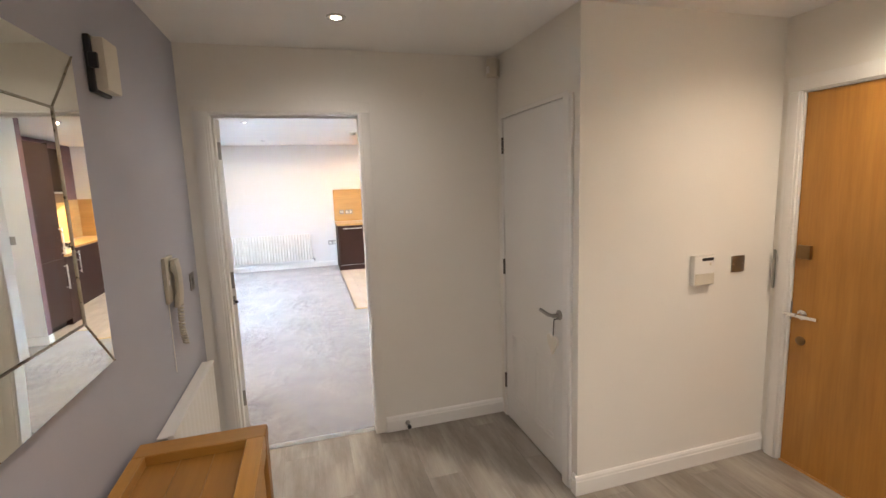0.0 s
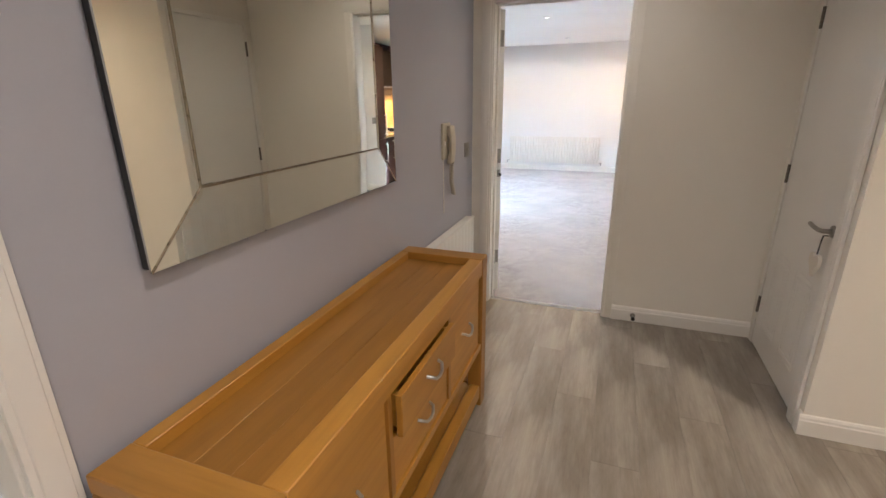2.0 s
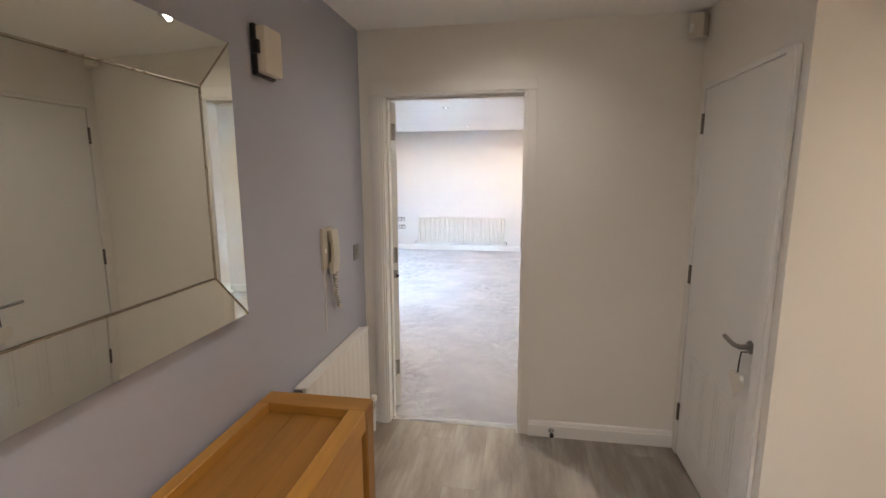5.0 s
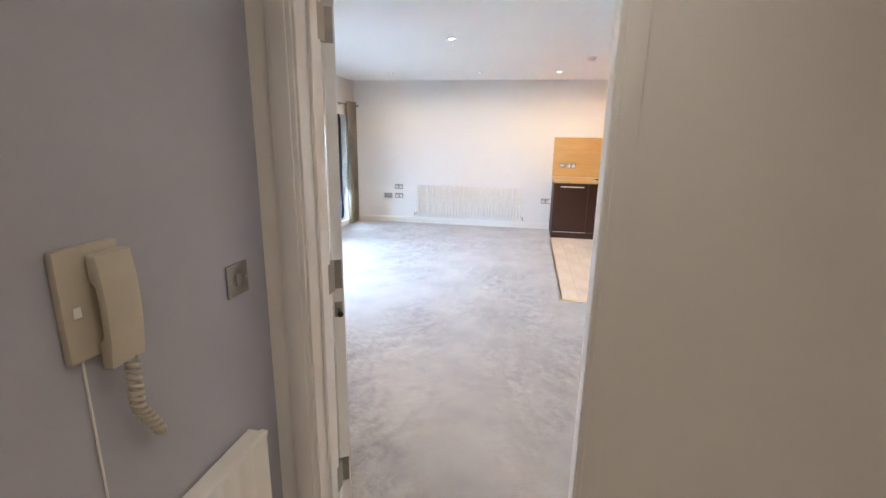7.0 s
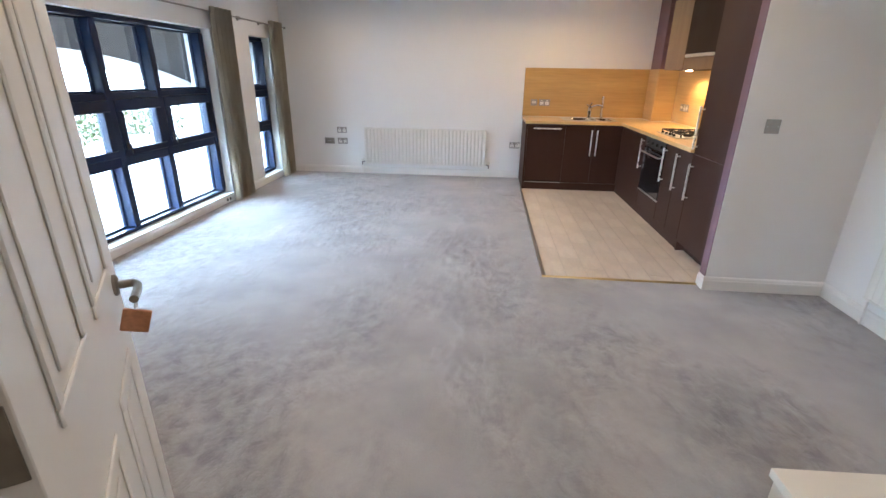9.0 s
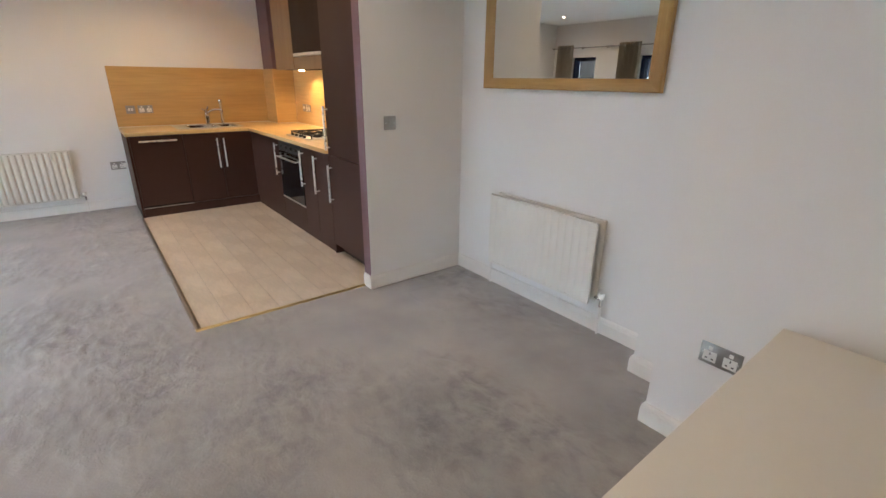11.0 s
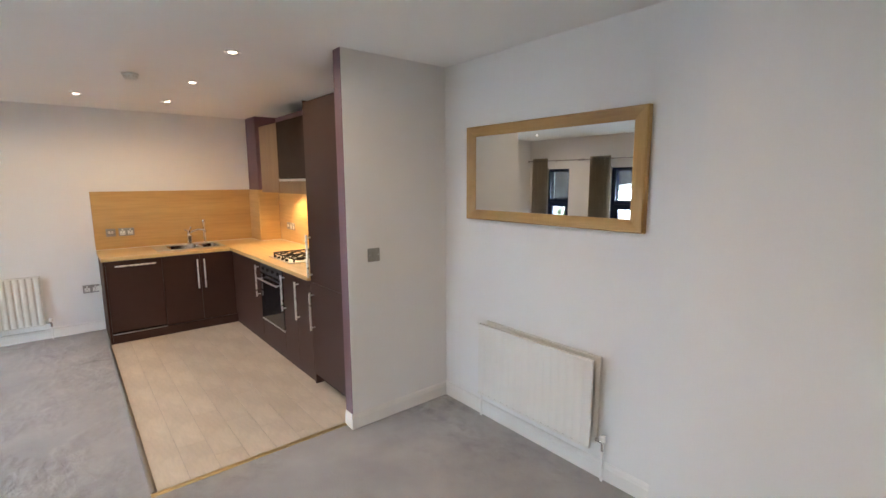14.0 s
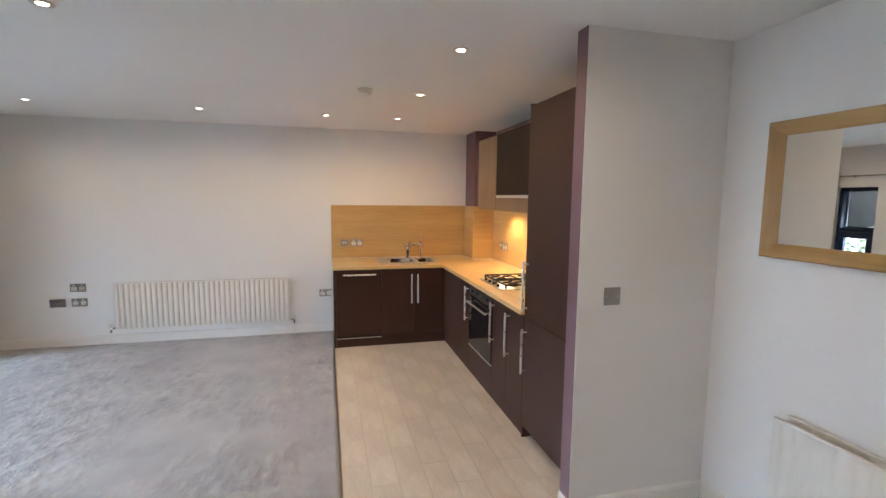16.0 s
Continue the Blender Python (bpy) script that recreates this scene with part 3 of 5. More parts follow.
# living room door, standing open
LEAF = panel_door("door_1", "white moulded panel door standing wide open", 0.765, 1.985)
LEAF["kind"] = "structure"
lever(LEAF, 0.700, 0.93, 0.0, -1, M["nickel"])
for hz in (0.28, 1.04, 1.81):
    bm = bmesh.new()
    for k in range(5):
        rod(bm, (-0.006, 0.044, hz - 0.05 + k * 0.0202), (-0.006, 0.044, hz - 0.0312 + k * 0.0202), 0.0068, 10)
    box(bm, -0.0025, 0.006, hz - 0.05, -0.0002, 0.044, hz + 0.05, 0.0006)
    part("hinge", bm, M["nickel"], LEAF, "satin steel butt hinge")
part("closer_plate", block(-0.0022, 0.008, 0.888, -0.0002, 0.034, 0.942, 0.0006), M["nickel"], LEAF, "dull metal closer plate")
bm = bmesh.new()
rod(bm, (-0.002, 0.02, 0.915), (-0.045, 0.024, 0.913), 0.004, 10)
rod(bm, (-0.040, 0.0235, 0.913), (-0.046, 0.0242, 0.913), 0.010, 12)
part("closer_chain", bm, M["black"], LEAF, "dark closer chain")
OPEN = 124.4
placed(LEAF, Matrix.Translation((-0.505, 0.178, 0.010)) @ Matrix.Rotation(radians(OPEN), 4, "Z") @ Matrix.Translation((0.006, -0.044, 0)))
bm = bmesh.new()
for hz in (0.29, 1.05, 1.82):
    box(bm, -0.4925, 0.105, hz - 0.05, -0.4885, 0.174, hz + 0.05, 0.0006)
tagged(new("hinge_plates", mesh_of("hinge_plates", bm, M["nickel"])), "satin steel hinge plates on the door lining", "hinge", "", "structure")

# key tag that hangs from the lever
def key_tag(at, turn):
    t = thing("key_tag", "copper coloured key tag hanging from a door lever", "key tag")
    part("loop", tube(bmesh.new(), [(0, 0, 0), (0.004, 0, -0.010), (0.002, 0, -0.020), (-0.002, 0, -0.030), (-0.003, 0, -0.016), (0, 0, 0)], 0.0012, 6), M["satin"], t)
    bm = block(-0.026, -0.005, -0.082, 0.032, 0.005, -0.026, 0.004, 2)
    bmesh.ops.rotate(bm, cent=(0, 0, -0.03), matrix=Matrix.Rotation(radians(10), 3, "Y"), verts=bm.verts)
    part("card", bm, M["copper"], t, "crumpled copper card")
    placed(t, Matrix.Translation(at) @ Matrix.Rotation(radians(turn), 4, "Z") @ Matrix.Rotation(radians(8), 4, "Y"))
    return t


bpy.context.view_layer.update()
tip = LEAF.matrix_basis @ Vector((0.605, -0.048, 0.925))
key_tag(tip, 30)

# cupboard door, shut, with a heart tag
CUP = panel_door("door_2", "white moulded cupboard door, shut, with a lever handle", 0.722, 1.965, 0.038, 0.0004)
CUP["kind"] = "structure"
lever(CUP, 0.675, 0.885, 0.0, -1, M["nickel"])
for hz in (0.25, 1.03, 1.80):
    bm = bmesh.new()
    for k in range(5):
        rod(bm, (-0.003, -0.006, hz - 0.05 + k * 0.0202), (-0.003, -0.006, hz - 0.0312 + k * 0.0202), 0.0075, 10)
    part("hinge", bm, M["hinge"], CUP, "steel butt hinge")
placed(CUP, Matrix.Translation((XR + 0.004, -0.073, 0.008)) @ Matrix.Rotation(radians(-90), 4, "Z"))


def heart_tag():
    t = thing("heart_tag", "white heart-shaped hanging tag on a cupboard key", "key tag")
    part("key", tube(bmesh.new(), [(0, -0.012, 0.0), (0, -0.03, 0.0), (0, -0.034, -0.03), (0, -0.036, -0.085)], 0.0030, 6), M["black"], t, "dark key")
    outline = []
    for k in range(28):
        a = k * math.tau / 28
        outline.append((0.0031 * 16 * math.sin(a) ** 3, -0.125 + 0.0036 * (13 * math.cos(a) - 5 * math.cos(2 * a) - 2 * math.cos(3 * a) - math.cos(4 * a))))
    part("heart", prism(bmesh.new(), outline, -0.045, -0.031, "y"), M["cream_board"], t, "white painted heart")
    placed(t, Matrix.Translation((XR + 0.004, -0.745, 0.872)) @ Matrix.Rotation(radians(-90), 4, "Z"))
    return t


heart_tag()

# entrance door
ENT = thing("door_3", "honey oak veneer entrance door, shut", "door")
ENT["kind"] = "structure"
part("leaf", block(0, 0, 0, 0.862, 0.044, 1.965, 0.002), M["oak_door"], ENT)
lever(ENT, 0.06, 0.84, 0.0, -1, M["chrome"], 0.0)
part("lever", tube(bmesh.new(), [(0.06, -0.045, 0.84), (0.09, -0.052, 0.842), (0.165, -0.050, 0.846)], 0.0095, 12), M["chrome"], ENT, "chrome lever")
part("cylinder_guard", lathe(bmesh.new(), [(0.024, 0), (0.024, -0.006), (0.012, -0.012), (0.004, -0.013)], (0.06, 0, 0.70), "y", 20), M["bronze"], ENT, "dark bronze lock rose")
part("night_latch", block(0.02, -0.022, 1.135, 0.085, 0.0, 1.205, 0.006, 2), M["bronze"], ENT, "dark bronze night latch")
part("latch_plate", block(-0.002, -0.004, 0.80, 0.006, 0.0, 0.90, 0.001), M["nickel"], ENT)
placed(ENT, Matrix.Translation((XE + 0.006, -1.043, 0.008)) @ Matrix.Rotation(radians(-90), 4, "Z"))
bm = block(XE - 0.030, -0.962, 0.965, XE - 0.019, -0.950, 1.175, 0.003, 2)
solid("door_chain_holder", bm, M["nickel"], "satin steel door chain holder on the frame", "door chain")

# Unseen strip, added to keep outside light from leaking under the door.
setting("entrance_light_stop", block(XE - 0.004, -1.905, 0.0, XE + 0.10, -1.040, 0.0078, 0.002), M["oak_door"], "oak strip added under the entrance door to stop light", "threshold")

# side door, shut, seen at its edge
SIDE = panel_door("door_4", "white moulded panel door, shut", 0.728, 1.98)
SIDE["kind"] = "structure"
placed(SIDE, Matrix.Translation((XL - 0.075, -3.472, 0.008)) @ Matrix.Rotation(radians(90), 4, "Z"))
bm = bmesh.new()
for k in range(5):
    rod(bm, (XL - 0.068, -2.742, 0.80 + k * 0.0202), (XL - 0.068, -2.742, 0.8188 + k * 0.0202), 0.0075, 10)
solid("side_door_hinge", bm, M["satin"], "steel butt hinge on the side door frame", "hinge")

# threshold and edge strips
bm = prism(bmesh.new(), [(0.045, 0.0), (0.050, 0.006), (0.062, 0.009), (0.078, 0.009), (0.090, 0.006), (0.095, 0.0)], -0.49, 0.305, "x")
setting("threshold", bm, M["chrome"], "polished metal threshold strip", "threshold")
origin[0] = ROOM
bm = prism(bmesh.new(), [(3.052, 0.0), (3.058, 0.006), (3.070, 0.008), (3.082, 0.006), (3.088, 0.0)], 0.452, 1.575, "x")
setting("edge_strip", bm, M["brass"], "metal edge strip between carpet and tiles", "threshold")
bm = prism(bmesh.new(), [(0.452, 0.0), (0.458, 0.006), (0.468, 0.008), (0.478, 0.006), (0.484, 0.0)], 3.088, 5.97, "y")
setting("edge_strip", bm, M["nickel"], "metal edge strip between carpet and tiles", "threshold")


# ---------------------------------------------------------------- windows
def window(name, y0, y1, posts, jamb=0.05, z0=0.085, z1=1.832, x=-3.09):
    """A navy frame of three tiers: fixed light, opening casement, fixed light in each bay; posts: middles of the mullions."""
    t = thing(name, "navy aluminium window with three tiers of panes", "window")
    t["kind"] = "structure"
    d0, d1, g = x - 0.07, x + 0.045, x - 0.045
    part("window_frame", block(d0, y0, z0, d1, y1, z0 + 0.040, 0.004), M["navy"], t)
    part("window_frame", block(d0, y0, z1 - 0.045, d1, y1, z1, 0.004), M["navy"], t)
    edges = [(y0, y0 + jamb)] + [(p - 0.034, p + 0.034) for p in posts] + [(y1 - jamb, y1)]
    for a, b in edges:
        part("mullion", block(d0 - 0.001, a, z0 + 0.040, d1 + 0.012, b, z1 - 0.045, 0.006), M["navy"], t)
    for za, zb in ((1.190, 1.245), (0.655, 0.735)):
        part("transom", block(d0 - 0.002, y0 + jamb, za, d1 + 0.006, y1 - jamb, zb, 0.004), M["navy"], t)
    for (_, a), (b, _) in zip(edges, edges[1:]):
        for za, zb in ((z0 + 0.040, 0.655), (1.245, z1 - 0.045)):
            p = part("pane", block(g - 0.003, a - 0.004, za - 0.004, g + 0.003, b + 0.004, zb + 0.004), M["glass"], t, "clear glass pane", False)
            p.visible_shadow = False
            bm = bmesh.new()
            for c in ((a, za, b, za + 0.016), (a, zb - 0.016, b, zb), (a, za + 0.016, a + 0.016, zb - 0.016), (b - 0.016, za + 0.016, b, zb - 0.016)):
                box(bm, g + 0.004, c[0], c[1], g + 0.022, c[2], c[3], 0.003)
            part("glazing_bead", bm, M["navy"], t)
        # opening casement with its own thick sash
        bm = bmesh.new()
        s, lo, hi = 0.070, 0.790, 1.100
        for c in ((a, 0.735, b, lo), (a, hi, b, 1.190), (a, lo, a + s, hi), (b - s, lo, b, hi)):
            box(bm, d1 - 0.030, c[0], c[1], d1 + 0.020, c[2], c[3], 0.005)
        sash = part("sash", bm, M["navy"], t)
        p = part("pane", block(d1 - 0.012, a + s - 0.004, lo - 0.004, d1 - 0.006, b - s + 0.004, hi + 0.004), M["glass"], sash, "clear glass pane", False)
        p.visible_shadow = False
        bm = block(d1 + 0.020, a + 0.022, 0.79, d1 + 0.032, a + 0.044, 0.85, 0.003)
        tube(bm, [(d1 + 0.032, a + 0.033, 0.84), (d1 + 0.050, a + 0.034, 0.83), (d1 + 0.053, a + 0.040, 0.76)], 0.007, 8)
        part("window_handle", bm, M["black"], sash, "dark window handle")
    return t


window("window_1", 2.19, 4.865, (2.81, 3.42, 4.03), 0.075)
window("window_2", 5.71, 6.24, ())
for y0, y1 in ((2.18, 4.87), (5.70, 6.25)):
    setting("window_sill", block(XW - 0.17, y0 + 0.003, 0.075, XW + 0.012, y1 - 0.003, 0.092, 0.005, 2), M["gloss"], "white low window sill board", "sill")
    setting("window_sill", block(XW, y0 - 0.02, 0.0, XW + 0.010, y1 + 0.02, 0.074, 0.003), M["gloss"], "white board under the window sill", "sill")


def curtain(y0, y1, folds, depth=0.042, x=XW + 0.075, top=2.035, bottom=0.012, seed=0):
    """A gathered eyelet curtain that hangs in round folds."""
    t = thing("curtain", "taupe grey eyelet curtain drawn back in folds", "curtain", "curtains at the windows")
    bm = bmesh.new()
    n, rows = folds * 10, 14
    rnd = random.Random(seed)
    wob = [rnd.uniform(-0.3, 0.3) for _ in range(folds + 2)]
    grid = []
    for j in range(rows + 1):
        z = top + (bottom - top) * j / rows
        spread = 1.0 + 0.10 * (j / rows) ** 2
        row = []
        for i in range(n + 1):
            u = i / n
            ph = u * folds * math.tau
            k = min(int(u * folds), folds)
            a = depth * (1.0 + 0.35 * wob[k] * (j / rows))
            y = (y0 + y1) / 2 + (u - 0.5) * (y1 - y0) * spread + 0.012 * math.sin(ph * 2 + wob[k] * 3) * (j / rows)
            row.append(bm.verts.new((x + a * math.sin(ph) + 0.006 * noise.noise((u * 9, j * 0.4, seed)), y, z)))
        grid.append(row)
    for a, b in zip(grid, grid[1:]):
        for i in range(n):
            bm.faces.new((a[i], a[i + 1], b[i + 1], b[i]))
    bmesh.ops.solidify(bm, geom=bm.faces[:], thickness=0.003)
    part("cloth", bm, M["curtain"], t)
    for k in range(folds):
        y = y0 + (y1 - y0) * (k + 0.5) / folds
        bm = bmesh.new()
        pts = [(x + 0.022 * math.cos(a), y, top - 0.045 + 0.022 * math.sin(a)) for a in [q * math.tau / 14 for q in range(15)]]
        part("eyelet", tube(bm, pts, 0.004, 6), M["nickel"], t, "metal eyelet")
    return t


curtain(1.93, 2.26, 4, seed=3)
curtain(4.80, 5.21, 5, seed=1)
curtain(6.15, 6.52, 4, seed=2)


def curtain_rod(y0, y1, x=XW + 0.075, z=1.985):
    t = thing("curtain_rod", "thin dark metal curtain rod with end caps", "curtain rod", "curtain rods")
    part("pole", rod(bmesh.new(), (x, y0, z), (x, y1, z), 0.0085, 12), M["nickel"], t)
    for y in (y0, y1):
        s = -1 if y == y0 else 1
        part("finial", lathe(bmesh.new(), [(0.010, 0), (0.016, s * 0.006), (0.016, s * 0.03), (0.008, s * 0.036)], (x, y, z), "y", 14), M["nickel"], t)
    for y in (y0 + 0.08, (y0 + y1) / 2, y1 - 0.08):
        bm = rod(bmesh.new(), (XW, y, z), (x, y, z), 0.006, 8)
        rod(bm, (XW, y, z), (XW + 0.006, y, z), 0.022, 14)
        part("bracket", bm, M["nickel"], t)
    return t


curtain_rod(1.86, 5.32)
curtain_rod(5.40, 6.60)


# ---------------------------------------------------------------- outside
setting("ground", block(-220, -200, -0.26, 220, 200, -0.204), M["paving"], "pale paved ground", "ground")
bm = bmesh.new()
prism(bm, [(-40.0, -0.2), (-40.3, -0.2), (-40.3, 34.0), (-40.0, 34.0)], -70, 90, "y")
tagged(new("backdrop", mesh_of("backdrop", bm, M["sky_glow"])), "bright overcast sky", "sky", "", "structure")


def arch(y0=-3.0, y1=9.6, x=-4.35, crown=4.0, top=1.63, r=8.6, low=1.20):
    """A dark canopy front whose lower edge is a wide, flat arch with a pale rim."""
    t = thing("canopy", "dark outdoor canopy with a pale arched edge", "canopy")
    n = 48
    edge = []
    for k in range(n + 1):
        y = y0 + (y1 - y0) * k / n
        edge.append((y, max(low, top - (y - crown) ** 2 / (2 * r))))
    part("canopy_panel", prism(bmesh.new(), [(y0, 3.2)] + edge + [(y1, 3.2)], x - 0.06, x, "x"), M["canopy"], t)
    part("canopy_edge", prism(bmesh.new(), edge + [(y, z - 0.11) for y, z in edge[::-1]], x - 0.30, x + 0.01, "x"), M["canopy_edge"], t, "pale arched rim")
    for y in (y0 + 0.1, y1 - 0.1):
        part("post", block(x - 0.16, y - 0.06, -0.2, x - 0.04, y + 0.06, 1.3, 0.01), M["canopy"], t)
    return t


arch()


def hedge(cx, cy, lx, ly, h, seed):
    rnd = random.Random(seed)
    bm = bmesh.new()
    for _ in range(2600):
        u, v, w = rnd.uniform(-1, 1), rnd.uniform(-1, 1), rnd.random()
        top = h * (0.82 + 0.18 * noise.noise((u * 3, v * 3, seed)))
        p = Vector((cx + u * lx, cy + v * ly, -0.2 + w * top))
        s = rnd.uniform(0.03, 0.07)
        q = Euler((rnd.uniform(0, 6), rnd.uniform(0, 6), rnd.uniform(0, 6))).to_matrix()
        vs = [bm.verts.new(p + q @ Vector(c)) for c in ((-s, 0, 0), (0, -s * 0.5, 0.01), (s, 0, 0), (0, s * 0.5, 0.01))]
        bm.faces.new(vs)
    return bm


t = thing("hedge", "loose green garden hedge outside the window", "hedge")
t["kind"] = "stuff"
part("leaves", hedge(-9.5, 11.0, 0.6, 2.2, 1.15, 5), M["leaf"], t, "", False)
t = thing("garden_wall", "pinkish brick garden wall", "wall")
part("wall", block(-9.2, 15.2, -0.2, -8.9, 30.0, 1.9), M["brick"], t)
part("coping", block(-9.25, 15.15, 1.9, -8.85, 30.0, 1.97, 0.01), M["paving"], t)
for k in range(24):
    part("brick_course", block(-8.9, 15.2, -0.195 + k * 0.0865, -8.885, 30.0, -0.195 + k * 0.0865 + 0.07), M["brick"], t, "", False)

# ---------------------------------------------------------------- fixtures
def downlight(x, y, z, watts, tone, spread=178, blend=0.08):
    t = thing("downlight", "recessed round ceiling downlight with a metal rim, lit", "downlight", "ceiling downlights")
    part("rim", lathe(bmesh.new(), [(0.023, -0.003), (0.030, -0.007), (0.042, -0.006), (0.046, 0.0), (0.023, 0.0)], (x, y, z), "z", 28), M["satin"], t)
    part("lens", lathe(bmesh.new(), [(0.002, -0.0045), (0.022, -0.0045), (0.022, -0.001), (0.002, -0.001)], (x, y, z), "z", 24), M["lens"], t, "glowing lens")
    lamp = new("downlight_beam", bpy.data.lights.new("downlight_beam", "SPOT"))
    lamp.data.energy = watts
    lamp.data.color = tone
    lamp.data.spot_size = radians(spread)
    lamp.data.spot_blend = blend
    lamp.data.shadow_soft_size = 0.014
    lamp.matrix_basis = look((x, y, z - 0.012), (x, y, 0))
    lamp.parent = t
    return t


origin[0] = HALL
# The one at y -3.7 is unseen, added to fill the doorway wall.
for x, y, k, tone in ((0.172, -0.52, 0.23, HALL_TONE), (0.25, -2.45, 0.50, HALL_TONE), (2.04, -1.74, 0.92, ENTRANCE_TONE), (1.0, -3.7, 1.9, HALL_TONE)):
    downlight(x, y, HZ, HALL_W * k, tone, 156, 1.0)
origin[0] = ROOM
# Those with y under 3 are unseen, added to fill nook and near carpet.
for x, y in ((-2.0, 5.72), (-0.68, 5.72), (0.43, 5.72), (1.13, 5.72), (1.13, 4.59), (1.13, 3.48), (-2.03, 3.38), (-0.70, 3.38),
                            (-2.03, 1.1), (-0.70, 1.1), (0.62, 1.1), (1.13, 2.36)):
    if y < 3:
        downlight(x, y, LZ, ROOM_W * (1.5 if x > 0 else 2.6), WARM, 170, 0.8)
    else:
        downlight(x, y, LZ, ROOM_W * 1.45, KITCHEN_TONE if x > 0 and y > 3 else WARM, 172, 0.7)


def smoke_alarm(x, y, z):
    t = thing("smoke_alarm", "white round ceiling smoke alarm", "smoke alarm")
    part("base", lathe(bmesh.new(), [(0.055, 0), (0.056, -0.010), (0.052, -0.014), (0.01, -0.014)], (x, y, z), "z", 28), M["plastic"], t)
    part("cap", lathe(bmesh.new(), [(0.044, -0.014), (0.042, -0.034), (0.034, -0.042), (0.01, -0.044)], (x, y, z), "z", 28), M["plastic"], t)
    for k in range(10):
        a = k * math.tau / 10
        part("slot", block(x + 0.0425 * math.cos(a) - 0.003, y + 0.0425 * math.sin(a) - 0.003, z - 0.028, x + 0.0425 * math.cos(a) + 0.003,
                           y + 0.0425 * math.sin(a) + 0.003, z - 0.018), M["ivory"], t)
    return t


smoke_alarm(0.715, 4.54, LZ)
t = thing("ceiling_vent", "small white square ceiling vent", "vent")
part("vent_frame", block(-2.56, 3.42, LZ - 0.012, -2.44, 3.54, LZ, 0.003), M["plastic"], t)
for k in range(4):
    part("slat", block(-2.545, 3.437 + k * 0.025, LZ - 0.017, -2.455, 3.449 + k * 0.025, LZ - 0.012, 0.001), M["ivory"], t)

origin[0] = HALL
# alarm sensor in the corner of the hall
t = thing("alarm_sensor", "ivory plastic alarm sensor in the ceiling corner", "sensor")
bm = prism(bmesh.new(), [(1.105, -0.03), (1.165, -0.03), (1.187, -0.002), (1.187, -0.045), (1.150, -0.085), (1.100, -0.06)], 2.225, 2.330, "z")
part("case", bm, M["ivory"], t)
part("window", block(1.098, -0.070, 2.245, 1.112, -0.045, 2.285, 0.002), M["plastic"], t, "milky lens")


def plate(name, label, category, centre, normal, w, h, mat, kind, group=""):
    """A wall plate, face along +y of its own frame (turned to the wall's normal); kind: rocker, socket1, socket2, blank, fused."""
    t = thing(name, label, category, group)
    part("plate", block(-w / 2, -0.006, -h / 2, w / 2, 0, h / 2, 0.002, 2), mat, t)
    for s in (-1, 1):
        part("screw", rod(bmesh.new(), (s * (w / 2 - 0.012), -0.006, 0), (s * (w / 2 - 0.012), -0.0075, 0), 0.0035, 10), M["satin"], t)
    if kind == "rocker":
        part("rocker", block(-0.012, -0.009, -0.018, 0.012, -0.006, 0.018, 0.002), M["nickel"], t, "steel rocker")
    if kind in ("socket1", "socket2"):
        for cx in ((0,) if kind == "socket1" else (-0.036, 0.036)):
            part("insert", block(cx - 0.024, -0.0075, -0.030, cx + 0.024, -0.006, 0.012, 0.001), M["plastic"], t, "white socket insert")
            part("rocker", block(cx - 0.007, -0.010, 0.018, cx + 0.007, -0.006, 0.033, 0.001), M["plastic"], t, "white rocker")
            for px, pz, pw, ph in ((0, 0.002, 0.004, 0.009), (-0.011, -0.018, 0.008, 0.005), (0.011, -0.018, 0.008, 0.005)):
                part("pin_hole", block(cx + px - pw / 2, -0.0082, pz - ph / 2, cx + px + pw / 2, -0.007, pz + ph / 2), M["black"], t)
    if kind == "fused":
        part("rocker", block(0.004, -0.010, -0.012, 0.022, -0.006, 0.016, 0.001), M["plastic"], t)
        part("fuse_drawer", block(-0.024, -0.009, -0.012, -0.004, -0.006, 0.016, 0.001), M["plastic"], t)
    if kind == "aerial":
        for cx in (-0.014, 0.014):
            part("port", rod(bmesh.new(), (cx, -0.006, 0), (cx, -0.012, 0), 0.005, 12), M["satin"], t)
    if kind == "round":
        for cx in (-0.030, 0.030):
            part("port", rod(bmesh.new(), (cx, -0.006, 0), (cx, -0.009, 0), 0.017, 18), M["black"], t, "dark round port")
    turn = {"-y": 0, "+x": 90, "+y": 180, "-x": -90}[normal]
    placed(t, Matrix.Translation(centre) @ Matrix.Rotation(radians(turn), 4, "Z"))
    return t


plate("light_switch", "brushed steel light switch beside the doorway", "switch", (XL, -0.138, 1.125), "+x", 0.088, 0.088, M["nickel"], "rocker")
plate("key_switch", "brass-toned key switch plate on the hall wall", "switch", (2.155, YF, 1.112), "-y", 0.088, 0.088, M["nickel"], "rocker")
origin[0] = ROOM
plate("light_switch", "brushed steel light switch on the stub wall", "switch", (1.776, YP, 1.146), "-y", 0.088, 0.088, M["nickel"], "rocker")
plate("wall_socket", "brushed steel double socket low on the wall", "socket", (-2.150, YK, 0.628), "-y", 0.146, 0.086, M["nickel"], "socket2", "wall sockets")
plate("wall_socket", "brushed steel double socket low on the wall", "socket", (-2.145, YK, 0.470), "-y", 0.146, 0.086, M["nickel"], "socket2", "wall sockets")
plate("aerial_socket", "brushed steel aerial plate low on the wall", "socket", (-2.345, YK, 0.468), "-y", 0.146, 0.086, M["nickel"], "aerial")
